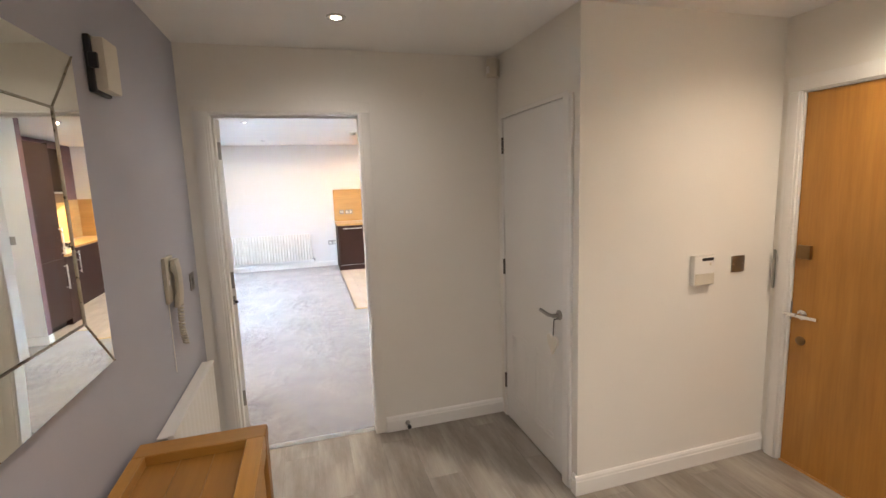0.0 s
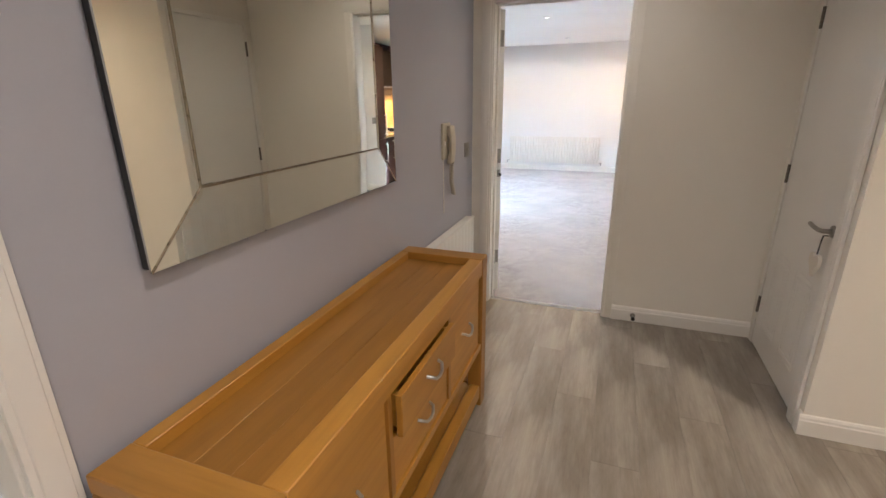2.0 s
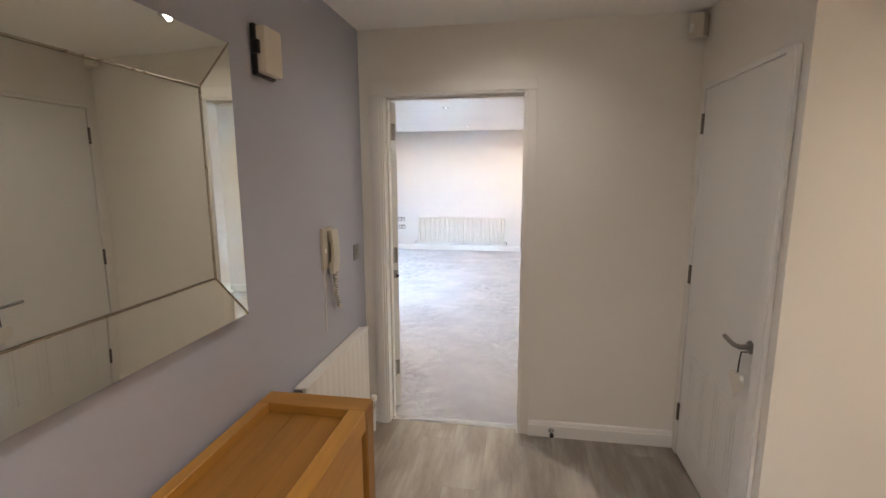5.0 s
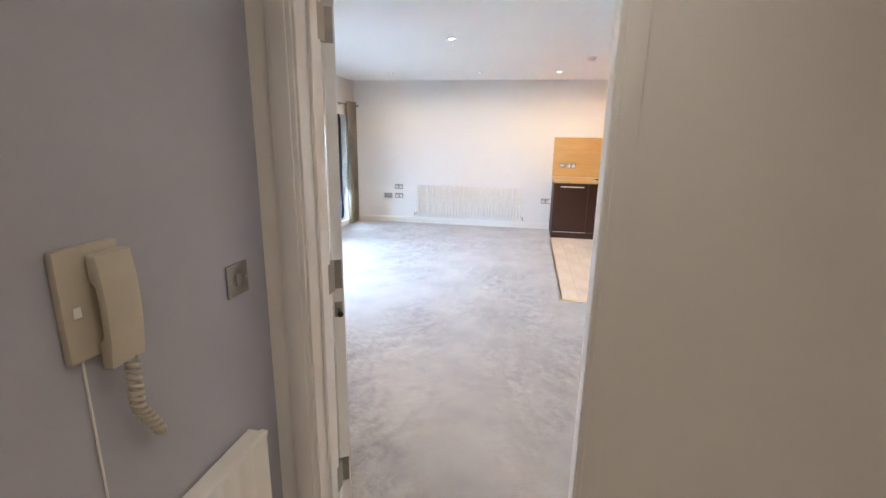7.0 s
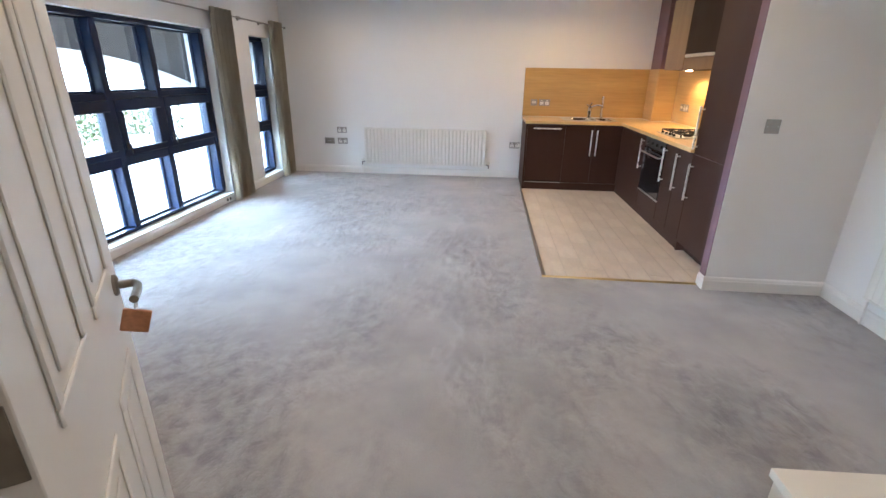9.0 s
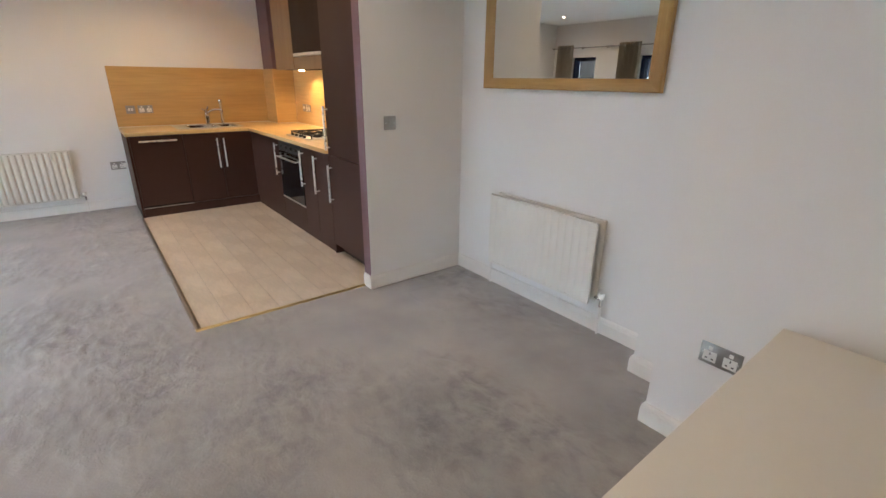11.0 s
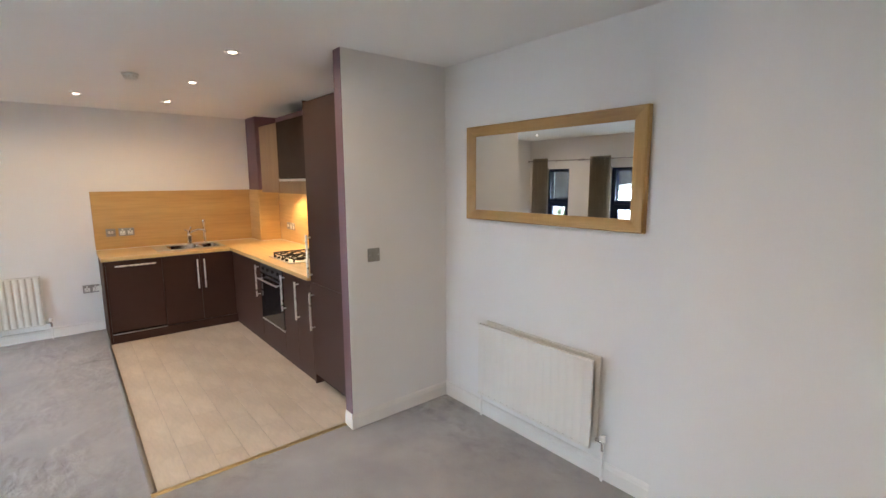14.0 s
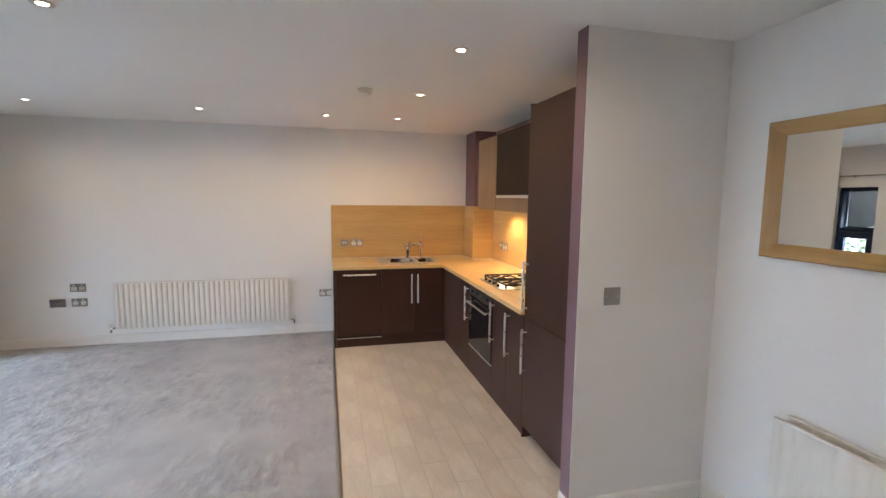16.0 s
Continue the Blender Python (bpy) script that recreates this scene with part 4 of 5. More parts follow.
plate("wall_socket", "brushed steel double socket beside the units", "socket", (0.395, YK, 0.473), "-y", 0.146, 0.086, M["nickel"], "socket2", "wall sockets")
plate("kitchen_socket", "brushed steel double socket on the splashback", "socket", (0.765, YK - 0.018, 1.072), "-y", 0.146, 0.086, M["nickel"], "socket2", "kitchen sockets")
plate("fused_switch", "brushed steel fused switch on the splashback", "switch", (0.622, YK - 0.018, 1.072), "-y", 0.088, 0.086, M["nickel"], "fused")
plate("kitchen_socket", "brushed steel double socket beside the hob", "socket", (XN - 0.020, 5.86, 1.08), "-x", 0.146, 0.086, M["nickel"], "socket2", "kitchen sockets")
plate("fused_switch", "brushed steel fused switch beside the hob", "switch", (XN - 0.020, 5.985, 1.08), "-x", 0.088, 0.086, M["nickel"], "fused")
plate("wall_socket", "dark steel double socket above the skirting", "socket", (1.885, 0.822, 0.452), "-x", 0.146, 0.086, M["nickel"], "socket2", "wall sockets")
plate("floor_socket", "small steel socket in the sill board", "socket", (XW + 0.010, 4.72, 0.040), "+x", 0.130, 0.055, M["plastic"], "round")
t = thing("plug", "white plug with its flex in the low socket", "plug")
part("body", block(0.440, YK - 0.050, 0.450, 0.486, YK - 0.009, 0.500, 0.008, 2), M["plastic"], t)
part("flex", tube(bmesh.new(), [(0.462, YK - 0.035, 0.452), (0.462, YK - 0.036, 0.36), (0.460, YK - 0.025, 0.25), (0.466, YK - 0.02, 0.12)], 0.0035, 6), M["plastic"], t)

origin[0] = HALL
# thermostat: a white flap box and the pale patch below it
t = thing("thermostat", "white wall thermostat with a small display", "thermostat")
part("case", block(1.842, YF - 0.030, 1.022, 1.975, YF, 1.178, 0.006, 2), M["plastic"], t)
part("display", block(1.890, YF - 0.032, 1.150, 1.962, YF - 0.029, 1.166, 0.001), M["black"], t, "dark display")
part("flap", block(1.848, YF - 0.034, 1.027, 1.968, YF - 0.029, 1.085, 0.002), M["ivory"], t)
part("button", block(1.938, YF - 0.033, 1.125, 1.948, YF - 0.029, 1.140, 0.001), M["ivory"], t)

# door stop on the skirting
t = thing("door_stop", "small dark door stop on the skirting", "door stop")
part("stem", lathe(bmesh.new(), [(0.017, 0), (0.014, -0.006), (0.007, -0.010), (0.007, -0.045)], (0.51, -0.015, 0.045), "y", 16), M["nickel"], t)
part("buffer", lathe(bmesh.new(), [(0.012, -0.045), (0.013, -0.060), (0.008, -0.066)], (0.51, -0.015, 0.045), "y", 16), M["black"], t, "black rubber buffer")

# door chime
t = thing("door_chime", "cream plastic door chime box with a dark edge", "door chime")
part("back", block(XL, -1.095, 1.905, XL + 0.018, -0.965, 2.075, 0.003), M["black"], t, "dark backing")
part("cover", block(XL + 0.018, -1.088, 1.912, XL + 0.052, -0.972, 2.070, 0.008, 2), M["ivory"], t)
part("catch", block(XL + 0.010, -1.103, 1.975, XL + 0.034, -1.088, 2.020, 0.002), M["black"], t)

# entry phone
t = thing("entry_phone", "cream entry phone with its handset and curly cord", "entry phone")
part("base", block(XL, -0.614, 1.115, XL + 0.016, -0.492, 1.315, 0.005, 2), M["phone"], t)
part("button", block(XL + 0.016, -0.598, 1.195, XL + 0.019, -0.583, 1.215, 0.001), M["plastic"], t)
# bow-shaped handset with thick ear and mouth pieces
bow = [(0.026, 1.085), (0.056, 1.087), (0.066, 1.14), (0.069, 1.20), (0.066, 1.25), (0.056, 1.298), (0.026, 1.300),
       (0.026, 1.252), (0.042, 1.240), (0.045, 1.195), (0.042, 1.148), (0.026, 1.135)]
bm = prism(bmesh.new(), [(XL + 0.68 * u, v) for u, v in bow], -0.562, -0.488, "y")
bmesh.ops.bevel(bm, geom=bm.edges[:], offset=0.0042, segments=2, affect="EDGES", profile=0.6, clamp_overlap=True)
part("handset", bm, M["phone"], t, "cream bow-shaped handset")
pts = []
for k in range(170):
    u = k / 169
    a = u * 13 * math.tau
    turn = max(0.0, u - 0.55) / 0.45
    pts.append((XL + 0.030 - 0.006 * u + 0.010 * math.cos(a), -0.513 + 0.050 * turn + 0.010 * math.sin(a), 1.088 - 0.195 * u))
part("cord", tube(bmesh.new(), pts, 0.0050, 6), M["phone"], t, "curly cream cord")
solid("phone_wire", tube(bmesh.new(), [(XL + 0.003, -0.585, 1.12), (XL + 0.003, -0.585, 0.80)], 0.0025, 6), M["plastic"], "thin white wire on the wall", "wire")


# ---------------------------------------------------------------- radiators
def radiator(name, length, height, ribs, double, label, deep=0.018, comb=True):
    """A panel radiator in its own frame: along x, back to the wall at y = 0, face to -y, foot at z = 0."""
    t = thing(name, label, "radiator", "panel radiators")
    rows = [-0.100, -0.022] if double else [-0.062]
    for y in rows:
        bm = bmesh.new()
        p = length / ribs
        front = []
        for k in range(ribs):
            a = k * p
            front += [(a + 0.06 * p, y), (a + 0.20 * p, y - 0.75 * deep), (a + 0.36 * p, y - deep), (a + 0.60 * p, y - deep), (a + 0.76 * p, y - 0.75 * deep), (a + 0.90 * p, y)]
        outline = [(0.0, y + 0.014), (0.0, y)] + front + [(length, y), (length, y + 0.014)]
        zlo, zhi = 0.048, height - 0.046
        lo = [bm.verts.new((u, v, zlo)) for u, v in outline]
        hi = [bm.verts.new((u, v, zhi)) for u, v in outline]
        bo = [bm.verts.new((u, max(v, y - 0.004), 0.012)) for u, v in outline]
        to = [bm.verts.new((u, max(v, y - 0.004), height - 0.010)) for u, v in outline]
        n = len(outline)
        for r0, r1 in ((bo, lo), (lo, hi), (hi, to)):
            for k in range(n - 1):
                bm.faces.new((r0[k], r0[k + 1], r1[k + 1], r1[k]))
            bm.faces.new((r0[n - 1], r0[0], r1[0], r1[n - 1]))
        bm.faces.new(bo[::-1])
        bm.faces.new(to)
        box(bm, 0, y - 0.006, height - 0.014, length, y + 0.016, height, 0.004, 2)
        box(bm, 0, y - 0.006, 0, length, y + 0.016, 0.014, 0.004, 2)
        part("panel", bm, M["radiator"], t)
    if double:
        # dark steel on the fins puts the shadow between the panels into colour
        bm = bmesh.new()
        for k in range(int((length - 0.06) / 0.016)):
            box(bm, 0.03 + k * 0.016, -0.083, 0.05, 0.032 + k * 0.016, -0.030, height - 0.055)
        box(bm, 0.03, -0.052, 0.05, length - 0.03, -0.049, height - 0.055)
        part("convector_fins", bm, M["hinge"], t, "steel convector fins, darkened for the shadowed gap")
    if not double:
        bm = bmesh.new()
        for k in range(int(length / 0.03) if comb else 0):
            box(bm, 0.012 + k * 0.03, -0.044, height - 0.012, 0.026 + k * 0.03, -0.012, height - 0.008)
        if not comb:
            box(bm, 0.002, -0.046, height - 0.012, length - 0.002, -0.008, height - 0.004, 0.002)
        part("grille", bm, M["radiator"], t)
    for x in (0.12, length - 0.12):
        part("bracket", block(x - 0.015, rows[-1] + 0.014, 0.06, x + 0.015, 0.0, height - 0.08, 0.002), M["radiator"], t)
    for x, s in ((0.0, -1), (length, 1)):
        y = rows[-1] - 0.01
        bm = tube(bmesh.new(), [(x, y, 0.03), (x + s * 0.035, y, 0.03), (x + s * 0.042, y, 0.02), (x + s * 0.042, y, -0.02)], 0.010, 10)
        part("valve", bm, M["chrome"], t, "chrome valve")
        head = lathe(bmesh.new(), [(0.010, 0.034), (0.017, 0.036), (0.018, 0.062), (0.012, 0.068)], (x + s * 0.042, y, 0), "z", 14)
        part("valve_cap", head, M["plastic"], t, "white valve cap")
    return t, rows[-1] - 0.01


def pipes(t, length, y, drop):
    for x, s in ((0.0, -1), (length, 1)):
        part("pipe", tube(bmesh.new(), [(x + s * 0.042, y, -0.018), (x + s * 0.042, y, -drop)], 0.0075, 10), M["gloss"], t, "white painted pipe")


origin[0] = ROOM
r, py = radiator("radiator", 1.79, 0.52, 34, False, "long white ribbed panel radiator on the far wall", 0.024)
pipes(r, 1.79, py, 0.155)
placed(r, Matrix.Translation((-1.80, YK, 0.158)))
r, py = radiator("radiator", 0.850, 0.492, 16, True, "white double panel radiator in the dining nook", 0.006)
pipes(r, 0.850, py, 0.195)
placed(r, Matrix.Translation((XN, 2.530, 0.198)) @ Matrix.Rotation(radians(-90), 4, "Z"))
origin[0] = HALL
r, py = radiator("radiator", 0.80, 0.52, 12, False, "white panel radiator on the lilac hall wall", 0.0035, False)
pipes(r, 0.80, py, 0.165)
placed(r, Matrix.Translation((XL, -0.955, 0.168)) @ Matrix.Rotation(radians(90), 4, "Z"))


# ---------------------------------------------------------------- hall mirror
def hall_mirror():
    t = thing("wall_mirror", "large silver wall mirror on the lilac hall wall", "mirror")
    y0, y1, z0, z1 = -2.445, -1.268, 1.107, 1.962
    w = 0.155
    x = XL + 0.036
    part("backing", block(XL, y0 + 0.004, z0 + 0.004, XL + 0.026, y1 - 0.004, z1 - 0.004, 0.002), M["black"], t, "black backing board")
    # centre glass with a fine bevel
    bm = bmesh.new()
    a, b, c, d = y0 + w, y1 - w, z0 + w, z1 - w
    e = 0.004
    vs = [bm.verts.new(p) for p in ((x, a + e, c + e), (x, b - e, c + e), (x, b - e, d - e), (x, a + e, d - e))]
    ws = [bm.verts.new(p) for p in ((x - 0.0035, a, c), (x - 0.0035, b, c), (x - 0.0035, b, d), (x - 0.0035, a, d))]
    bs = [bm.verts.new((XL + 0.026, v.co.y, v.co.z)) for v in ws]
    bm.faces.new(vs)
    for k in range(4):
        bm.faces.new((ws[k], ws[(k + 1) % 4], vs[(k + 1) % 4], vs[k]))
        bm.faces.new((bs[k], bs[(k + 1) % 4], ws[(k + 1) % 4], ws[k]))
    part("mirror_glass", bm, M["hall_mirror"], t, "silvered centre glass", False)
    # four mitred border strips that lean a little outwards
    inner = [(a, c), (b, c), (b, d), (a, d)]
    outer = [(y0, z0), (y1, z0), (y1, z1), (y0, z1)]
    for k in range(4):
        bm = bmesh.new()
        p, q = inner[k], inner[(k + 1) % 4]
        r0, s0 = outer[k], outer[(k + 1) % 4]
        top = [bm.verts.new((x, *p)), bm.verts.new((x, *q)), bm.verts.new((x - 0.004, *s0)), bm.verts.new((x - 0.004, *r0))]
        low = [bm.verts.new((XL + 0.026, v.co.y, v.co.z)) for v in top]
        bm.faces.new(top)
        bm.faces.new(low[::-1])
        for j in range(4):
            bm.faces.new((top[j], top[(j + 1) % 4], low[(j + 1) % 4], low[j]))
        part("border_strip", bm, M["hall_mirror"], t, "mirrored border strip", False)
        bead = tube(bmesh.new(), [(x + 0.001, *p), (x + 0.001, *q)], 0.0030, 6)
        part("bead", bead, M["brass_dark"], t, "thin dark metal bead")
        part("bead", tube(bmesh.new(), [(x + 0.001, *p), (x - 0.003, *r0)], 0.0022, 6), M["brass_dark"], t)
    return t


M["brass_dark"] = metal("bronze_bead", (0.40, 0.35, 0.26), 0.28)
hall_mirror()


# ---------------------------------------------------------------- sideboard
def bow_handle(parent, y, z, x, length=0.10):
    """A flat bow pull that stands off a drawer front."""
    pts = [(x, y - length / 2, z), (x + 0.016, y - length / 2 + 0.006, z - 0.004), (x + 0.024, y - length / 4, z - 0.018), (x + 0.026, y, z - 0.022),
           (x + 0.024, y + length / 4, z - 0.018), (x + 0.016, y + length / 2 - 0.006, z - 0.004), (x, y + length / 2, z)]
    return part("handle", tube(bmesh.new(), pts, 0.0055, 8), M["satin"], parent, "satin bow handle")


def sideboard():
    t = thing("sideboard", "chunky golden oak sideboard with drawers and an open low shelf", "sideboard")
    x0, x1, y0, y1, h = -0.606, -0.212, -2.658, -1.150, 0.772
    # recessed tray top between thick rails
    part("top_rail", block(x0, y0 + 0.095, h - 0.045, x0 + 0.040, y1 - 0.085, h, 0.003), M["oak"], t)
    part("top_rail", block(x1 - 0.058, y0 + 0.095, h - 0.045, x1, y1 - 0.085, h, 0.003), M["oak"], t)
    part("end_rail", block(x0, y0, h - 0.045, x1, y0 + 0.095, h, 0.003), M["oak_x"], t)
    part("end_rail", block(x0, y1 - 0.085, h - 0.045, x1, y1, h, 0.003), M["oak_x"], t)
    for a, b in ((y0 + 0.003, y0 + 0.092), (y1 - 0.082, y1 - 0.003)):
        part("end_grain", block(x1 - 0.004, a, h - 0.042, x1 + 0.0012, b, h - 0.003, 0.0005), M["oak_end"], t, "dark end grain of the rail")
    w = (x1 - 0.058 - x0 - 0.040) / 3
    for k in range(3):
        a = x0 + 0.040 + k * w
        part("tray_board", block(a + 0.0004, y0 + 0.095, h - 0.045, a + w - 0.0004, y1 - 0.085, h - 0.032, 0.0006), M["oak_tray"], t)
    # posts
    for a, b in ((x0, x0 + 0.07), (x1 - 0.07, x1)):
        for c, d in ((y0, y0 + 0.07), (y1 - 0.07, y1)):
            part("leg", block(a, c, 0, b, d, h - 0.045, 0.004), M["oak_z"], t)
    xf = x1 - 0.012
    part("front_rail", block(x1 - 0.040, y0 + 0.07, 0.690, x1 - 0.004, y1 - 0.07, h - 0.045, 0.002), M["oak"], t)
    part("front_rail", block(x1 - 0.040, y0 + 0.07, 0.318, x1 - 0.004, y1 - 0.07, 0.348, 0.002), M["oak"], t)
    part("bottom", block(x0 + 0.02, y0 + 0.06, 0.318, x1 - 0.04, y1 - 0.06, 0.336), M["oak"], t)
    part("back", block(x0 + 0.004, y0 + 0.06, 0.32, x0 + 0.018, y1 - 0.06, h - 0.045), M["oak"], t)
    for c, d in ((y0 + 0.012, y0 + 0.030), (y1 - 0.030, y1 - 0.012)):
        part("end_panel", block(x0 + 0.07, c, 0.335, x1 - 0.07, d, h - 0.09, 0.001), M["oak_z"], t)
    for c, d in ((y0, y0 + 0.05), (y1 - 0.05, y1)):
        part("end_rail", block(x0 + 0.07, c, h - 0.09, x1 - 0.07, d, h - 0.045, 0.002), M["oak_x"], t)
        part("end_rail", block(x0 + 0.07, c, 0.31, x1 - 0.07, d, 0.36, 0.002), M["oak_x"], t)
        part("end_rail", block(x0 + 0.07, c, 0.055, x1 - 0.07, d, 0.115, 0.002), M["oak_x"], t)
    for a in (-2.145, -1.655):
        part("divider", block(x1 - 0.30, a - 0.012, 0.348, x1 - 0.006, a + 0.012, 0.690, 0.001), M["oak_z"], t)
    part("shelf", block(x0 + 0.02, y0 + 0.05, 0.085, x1 - 0.03, y1 - 0.05, 0.107, 0.001), M["oak"], t)
    part("shelf_rail", block(x1 - 0.055, y0 + 0.07, 0.050, x1 - 0.006, y1 - 0.07, 0.118, 0.003), M["oak"], t)
    # doors and drawers: (y from, y to, z from, z to, how far it is pulled out)
    for a, b, c, d, out, kind in ((-2.590, -2.160, 0.352, 0.686, 0.0, "door"), (-2.130, -1.670, 0.545, 0.686, 0.034, "drawer"),
                                  (-2.130, -1.670, 0.352, 0.538, 0.0, "drawer"), (-1.640, -1.240, 0.352, 0.686, 0.0, "door")):
        f = part(kind, block(xf - 0.020 + out, a + 0.003, c + 0.002, xf + out, b - 0.003, d - 0.002, 0.002), M["oak"], t)
        if out:
            for p, q in ((a + 0.02, a + 0.034), (b - 0.034, b - 0.02)):
                part("drawer_side", block(xf - 0.30, p, c + 0.02, xf - 0.020 + out, q, d - 0.015), M["oak"], f)
            part("drawer_bottom", block(xf - 0.30, a + 0.034, c + 0.02, xf - 0.020 + out, b - 0.034, c + 0.028), M["oak"], f)
        bow_handle(f, (a + b) / 2, (c + d) / 2 + 0.02, xf + out)
    return t


sideboard()


# ---------------------------------------------------------------- nook mirror
origin[0] = ROOM


def framed_mirror():
    t = thing("framed_mirror", "wide wall mirror in a broad oak frame", "mirror")
    y0, y1, z0, z1 = 1.487, 2.728, 1.366, 1.966
    w, xo = 0.075, XN
    part("backing", block(xo - 0.012, y0 + 0.01, z0 + 0.01, xo, y1 - 0.01, z1 - 0.01), M["brown_dark"], t)
    part("mirror_glass", block(xo - 0.016, y0 + w - 0.006, z0 + w * 0.85 - 0.006, xo - 0.0125, y1 - w + 0.006, z1 - w * 0.85 + 0.006), M["mirror"], t, "silvered glass", False)
    v = w * 0.85
    inner = [(y0 + w, z0 + v), (y1 - w, z0 + v), (y1 - w, z1 - v), (y0 + w, z1 - v)]
    outer = [(y0, z0), (y1, z0), (y1, z1), (y0, z1)]
    for k in range(4):
        bm = bmesh.new()
        p, q, r0, s0 = inner[k], inner[(k + 1) % 4], outer[k], outer[(k + 1) % 4]
        prof = ((xo, 0.0), (xo - 0.030, 0.0), (xo - 0.036, 0.10), (xo - 0.034, 0.55), (xo - 0.024, 0.92), (xo - 0.018, 1.0), (xo - 0.012, 1.0))
        ra, rb = [], []
        for xx, f in prof:
            ra.append(bm.verts.new((xx, r0[0] + (p[0] - r0[0]) * f, r0[1] + (p[1] - r0[1]) * f)))
            rb.append(bm.verts.new((xx, s0[0] + (q[0] - s0[0]) * f, s0[1] + (q[1] - s0[1]) * f)))
        n = len(prof)
        for j in range(n):
            bm.faces.new((ra[j], ra[(j + 1) % n], rb[(j + 1) % n], rb[j]))
        bm.faces.new(ra[::-1])
        bm.faces.new(rb)
        part("frame_bar", bm, M["oak_frame"] if k % 2 == 0 else M["oak_frame_z"], t, "mitred oak frame bar")
    return t


framed_mirror()


# ---------------------------------------------------------------- console cabinet behind the door wall
def console():
    t = thing("console_cabinet", "narrow cream-white console cabinet beside the wall", "cabinet")
    x0, x1, y0, y1, h = 0.608, 1.855, 0.302, 0.652, 0.665
    part("top", block(x0, y0, h - 0.022, x1, y1, h, 0.003, 2), M["cream_board"], t)
    for a, b in ((x0 + 0.004, x0 + 0.022), (x1 - 0.022, x1 - 0.004)):
        part("side_panel", block(a, y0 + 0.004, 0, b, y1 - 0.012, h - 0.022, 0.001), M["cream_board"], t)
    part("back_panel", block(x0 + 0.022, y0 + 0.008, 0.06, x1 - 0.022, y0 + 0.016, h - 0.022), M["cream_board"], t)
    part("base_panel", block(x0 + 0.022, y0 + 0.016, 0.06, x1 - 0.022, y1 - 0.03, 0.078), M["cream_board"], t)
    part("plinth", block(x0 + 0.022, y1 - 0.05, 0, x1 - 0.022, y1 - 0.034, 0.06), M["cream_board"], t)
    m = (x0 + x1) / 2
    for a, b in ((x0 + 0.006, m - 0.0015), (m + 0.0015, x1 - 0.006)):
        part("door", block(a, y1 - 0.030, 0.064, b, y1 - 0.012, h - 0.026, 0.0015), M["cream_board"], t)
    # stands a little askew to the wall
    placed(t, Matrix.Translation((x1, y1 + 0.006, 0)) @ Matrix.Rotation(radians(1.8), 4, "Z") @ Matrix.Translation((-x1, -y1, 0)))
    return t


console()


# ---------------------------------------------------------------- kitchen
FX, FY = 1.686, 5.945        # faces of the side run and of the far run
CT = 0.885                   # top of the worktop


def bar_handle(parent, a, b, mat=None):
    """A bar pull between two posts; a, b: its ends on the door face; stands off along the given way."""
    (p, q, off) = a, b, 0.034
    way = Vector((0, -1, 0)) if abs(p[1] - FY) < 0.05 else Vector((-1, 0, 0))
    p, q = Vector(p), Vector(q)
    d = (q - p).normalized()
    h = part("handle", rod(bmesh.new(), p + way * off - d * 0.022, q + way * off + d * 0.022, 0.0085, 12), M["pull"], parent, "satin chrome bar handle")
    for e in (p, q):
        part("post", rod(bmesh.new(), e, e + way * off, 0.0055, 10), M["pull"], h)
    return h


def base_unit(name, label, lo, hi, run, door=True, handle=None, zlo=0.105):
    """A floor unit; run 'far' stands along x at the far wall, run 'side' along y at the side wall."""
    t = thing(name, label, "cabinet", "kitchen base units")
    if run == "far":
        part("carcass", block(lo + 0.001, FY + 0.020, 0.10, hi - 0.001, YK - 0.03, CT - 0.036), M["brown_dark"], t)
        if door:
            f = part("door", block(lo + 0.0015, FY, zlo, hi - 0.0015, FY + 0.019, CT - 0.042, 0.0015), M["brown"], t)
            if handle:
                bar_handle(f, (handle[0], FY, handle[1]), (handle[2], FY, handle[3]))
    else:
        part("carcass", block(FX + 0.020, lo + 0.001, 0.10, XN - 0.03, hi - 0.001, CT - 0.036), M["brown_dark"], t)
        if door:
            f = part("door", block(FX, lo + 0.0015, zlo, FX + 0.019, hi - 0.0015, CT - 0.042, 0.0015), M["brown"], t)
            if handle:
                bar_handle(f, (FX, handle[0], handle[1]), (FX, handle[2], handle[3]))
    return t


bm = block(0.484, FY - 0.002, 0, 0.503, YK - 0.002, CT - 0.034, 0.001)
solid("end_panel", bm, M["brown"], "dark brown end panel of the kitchen run", "panel")
dw = base_unit("dishwasher", "integrated dishwasher behind a dark brown front", 0.505, 0.985, "far", True, (0.60, 0.795, 0.905, 0.795), 0.125)
dw["category"] = "dishwasher"
part("trim", block(0.510, FY - 0.003, 0.098, 0.982, FY + 0.004, 0.104, 0.001), M["satin"], dw, "thin bright trim")
base_unit("base_cabinet", "dark brown sink cabinet with a bar handle", 0.985, 1.345, "far", True, (1.312, 0.49, 1.312, 0.765))
base_unit("base_cabinet", "dark brown sink cabinet with a bar handle", 1.345, 1.698, "far", True, (1.380, 0.49, 1.380, 0.765))
base_unit("base_cabinet", "dark brown corner cabinet with a bar handle", 5.000, 5.968, "side", True, (5.045, 0.51, 5.045, 0.785))
base_unit("base_cabinet", "narrow dark brown cabinet with a bar handle", 4.102, 4.400, "side", True, (4.362, 0.51, 4.362, 0.785))
base_unit("base_cabinet", "narrow dark brown cabinet with a bar handle", 3.802, 4.100, "side", True, (4.050, 0.50, 4.050, 0.780))
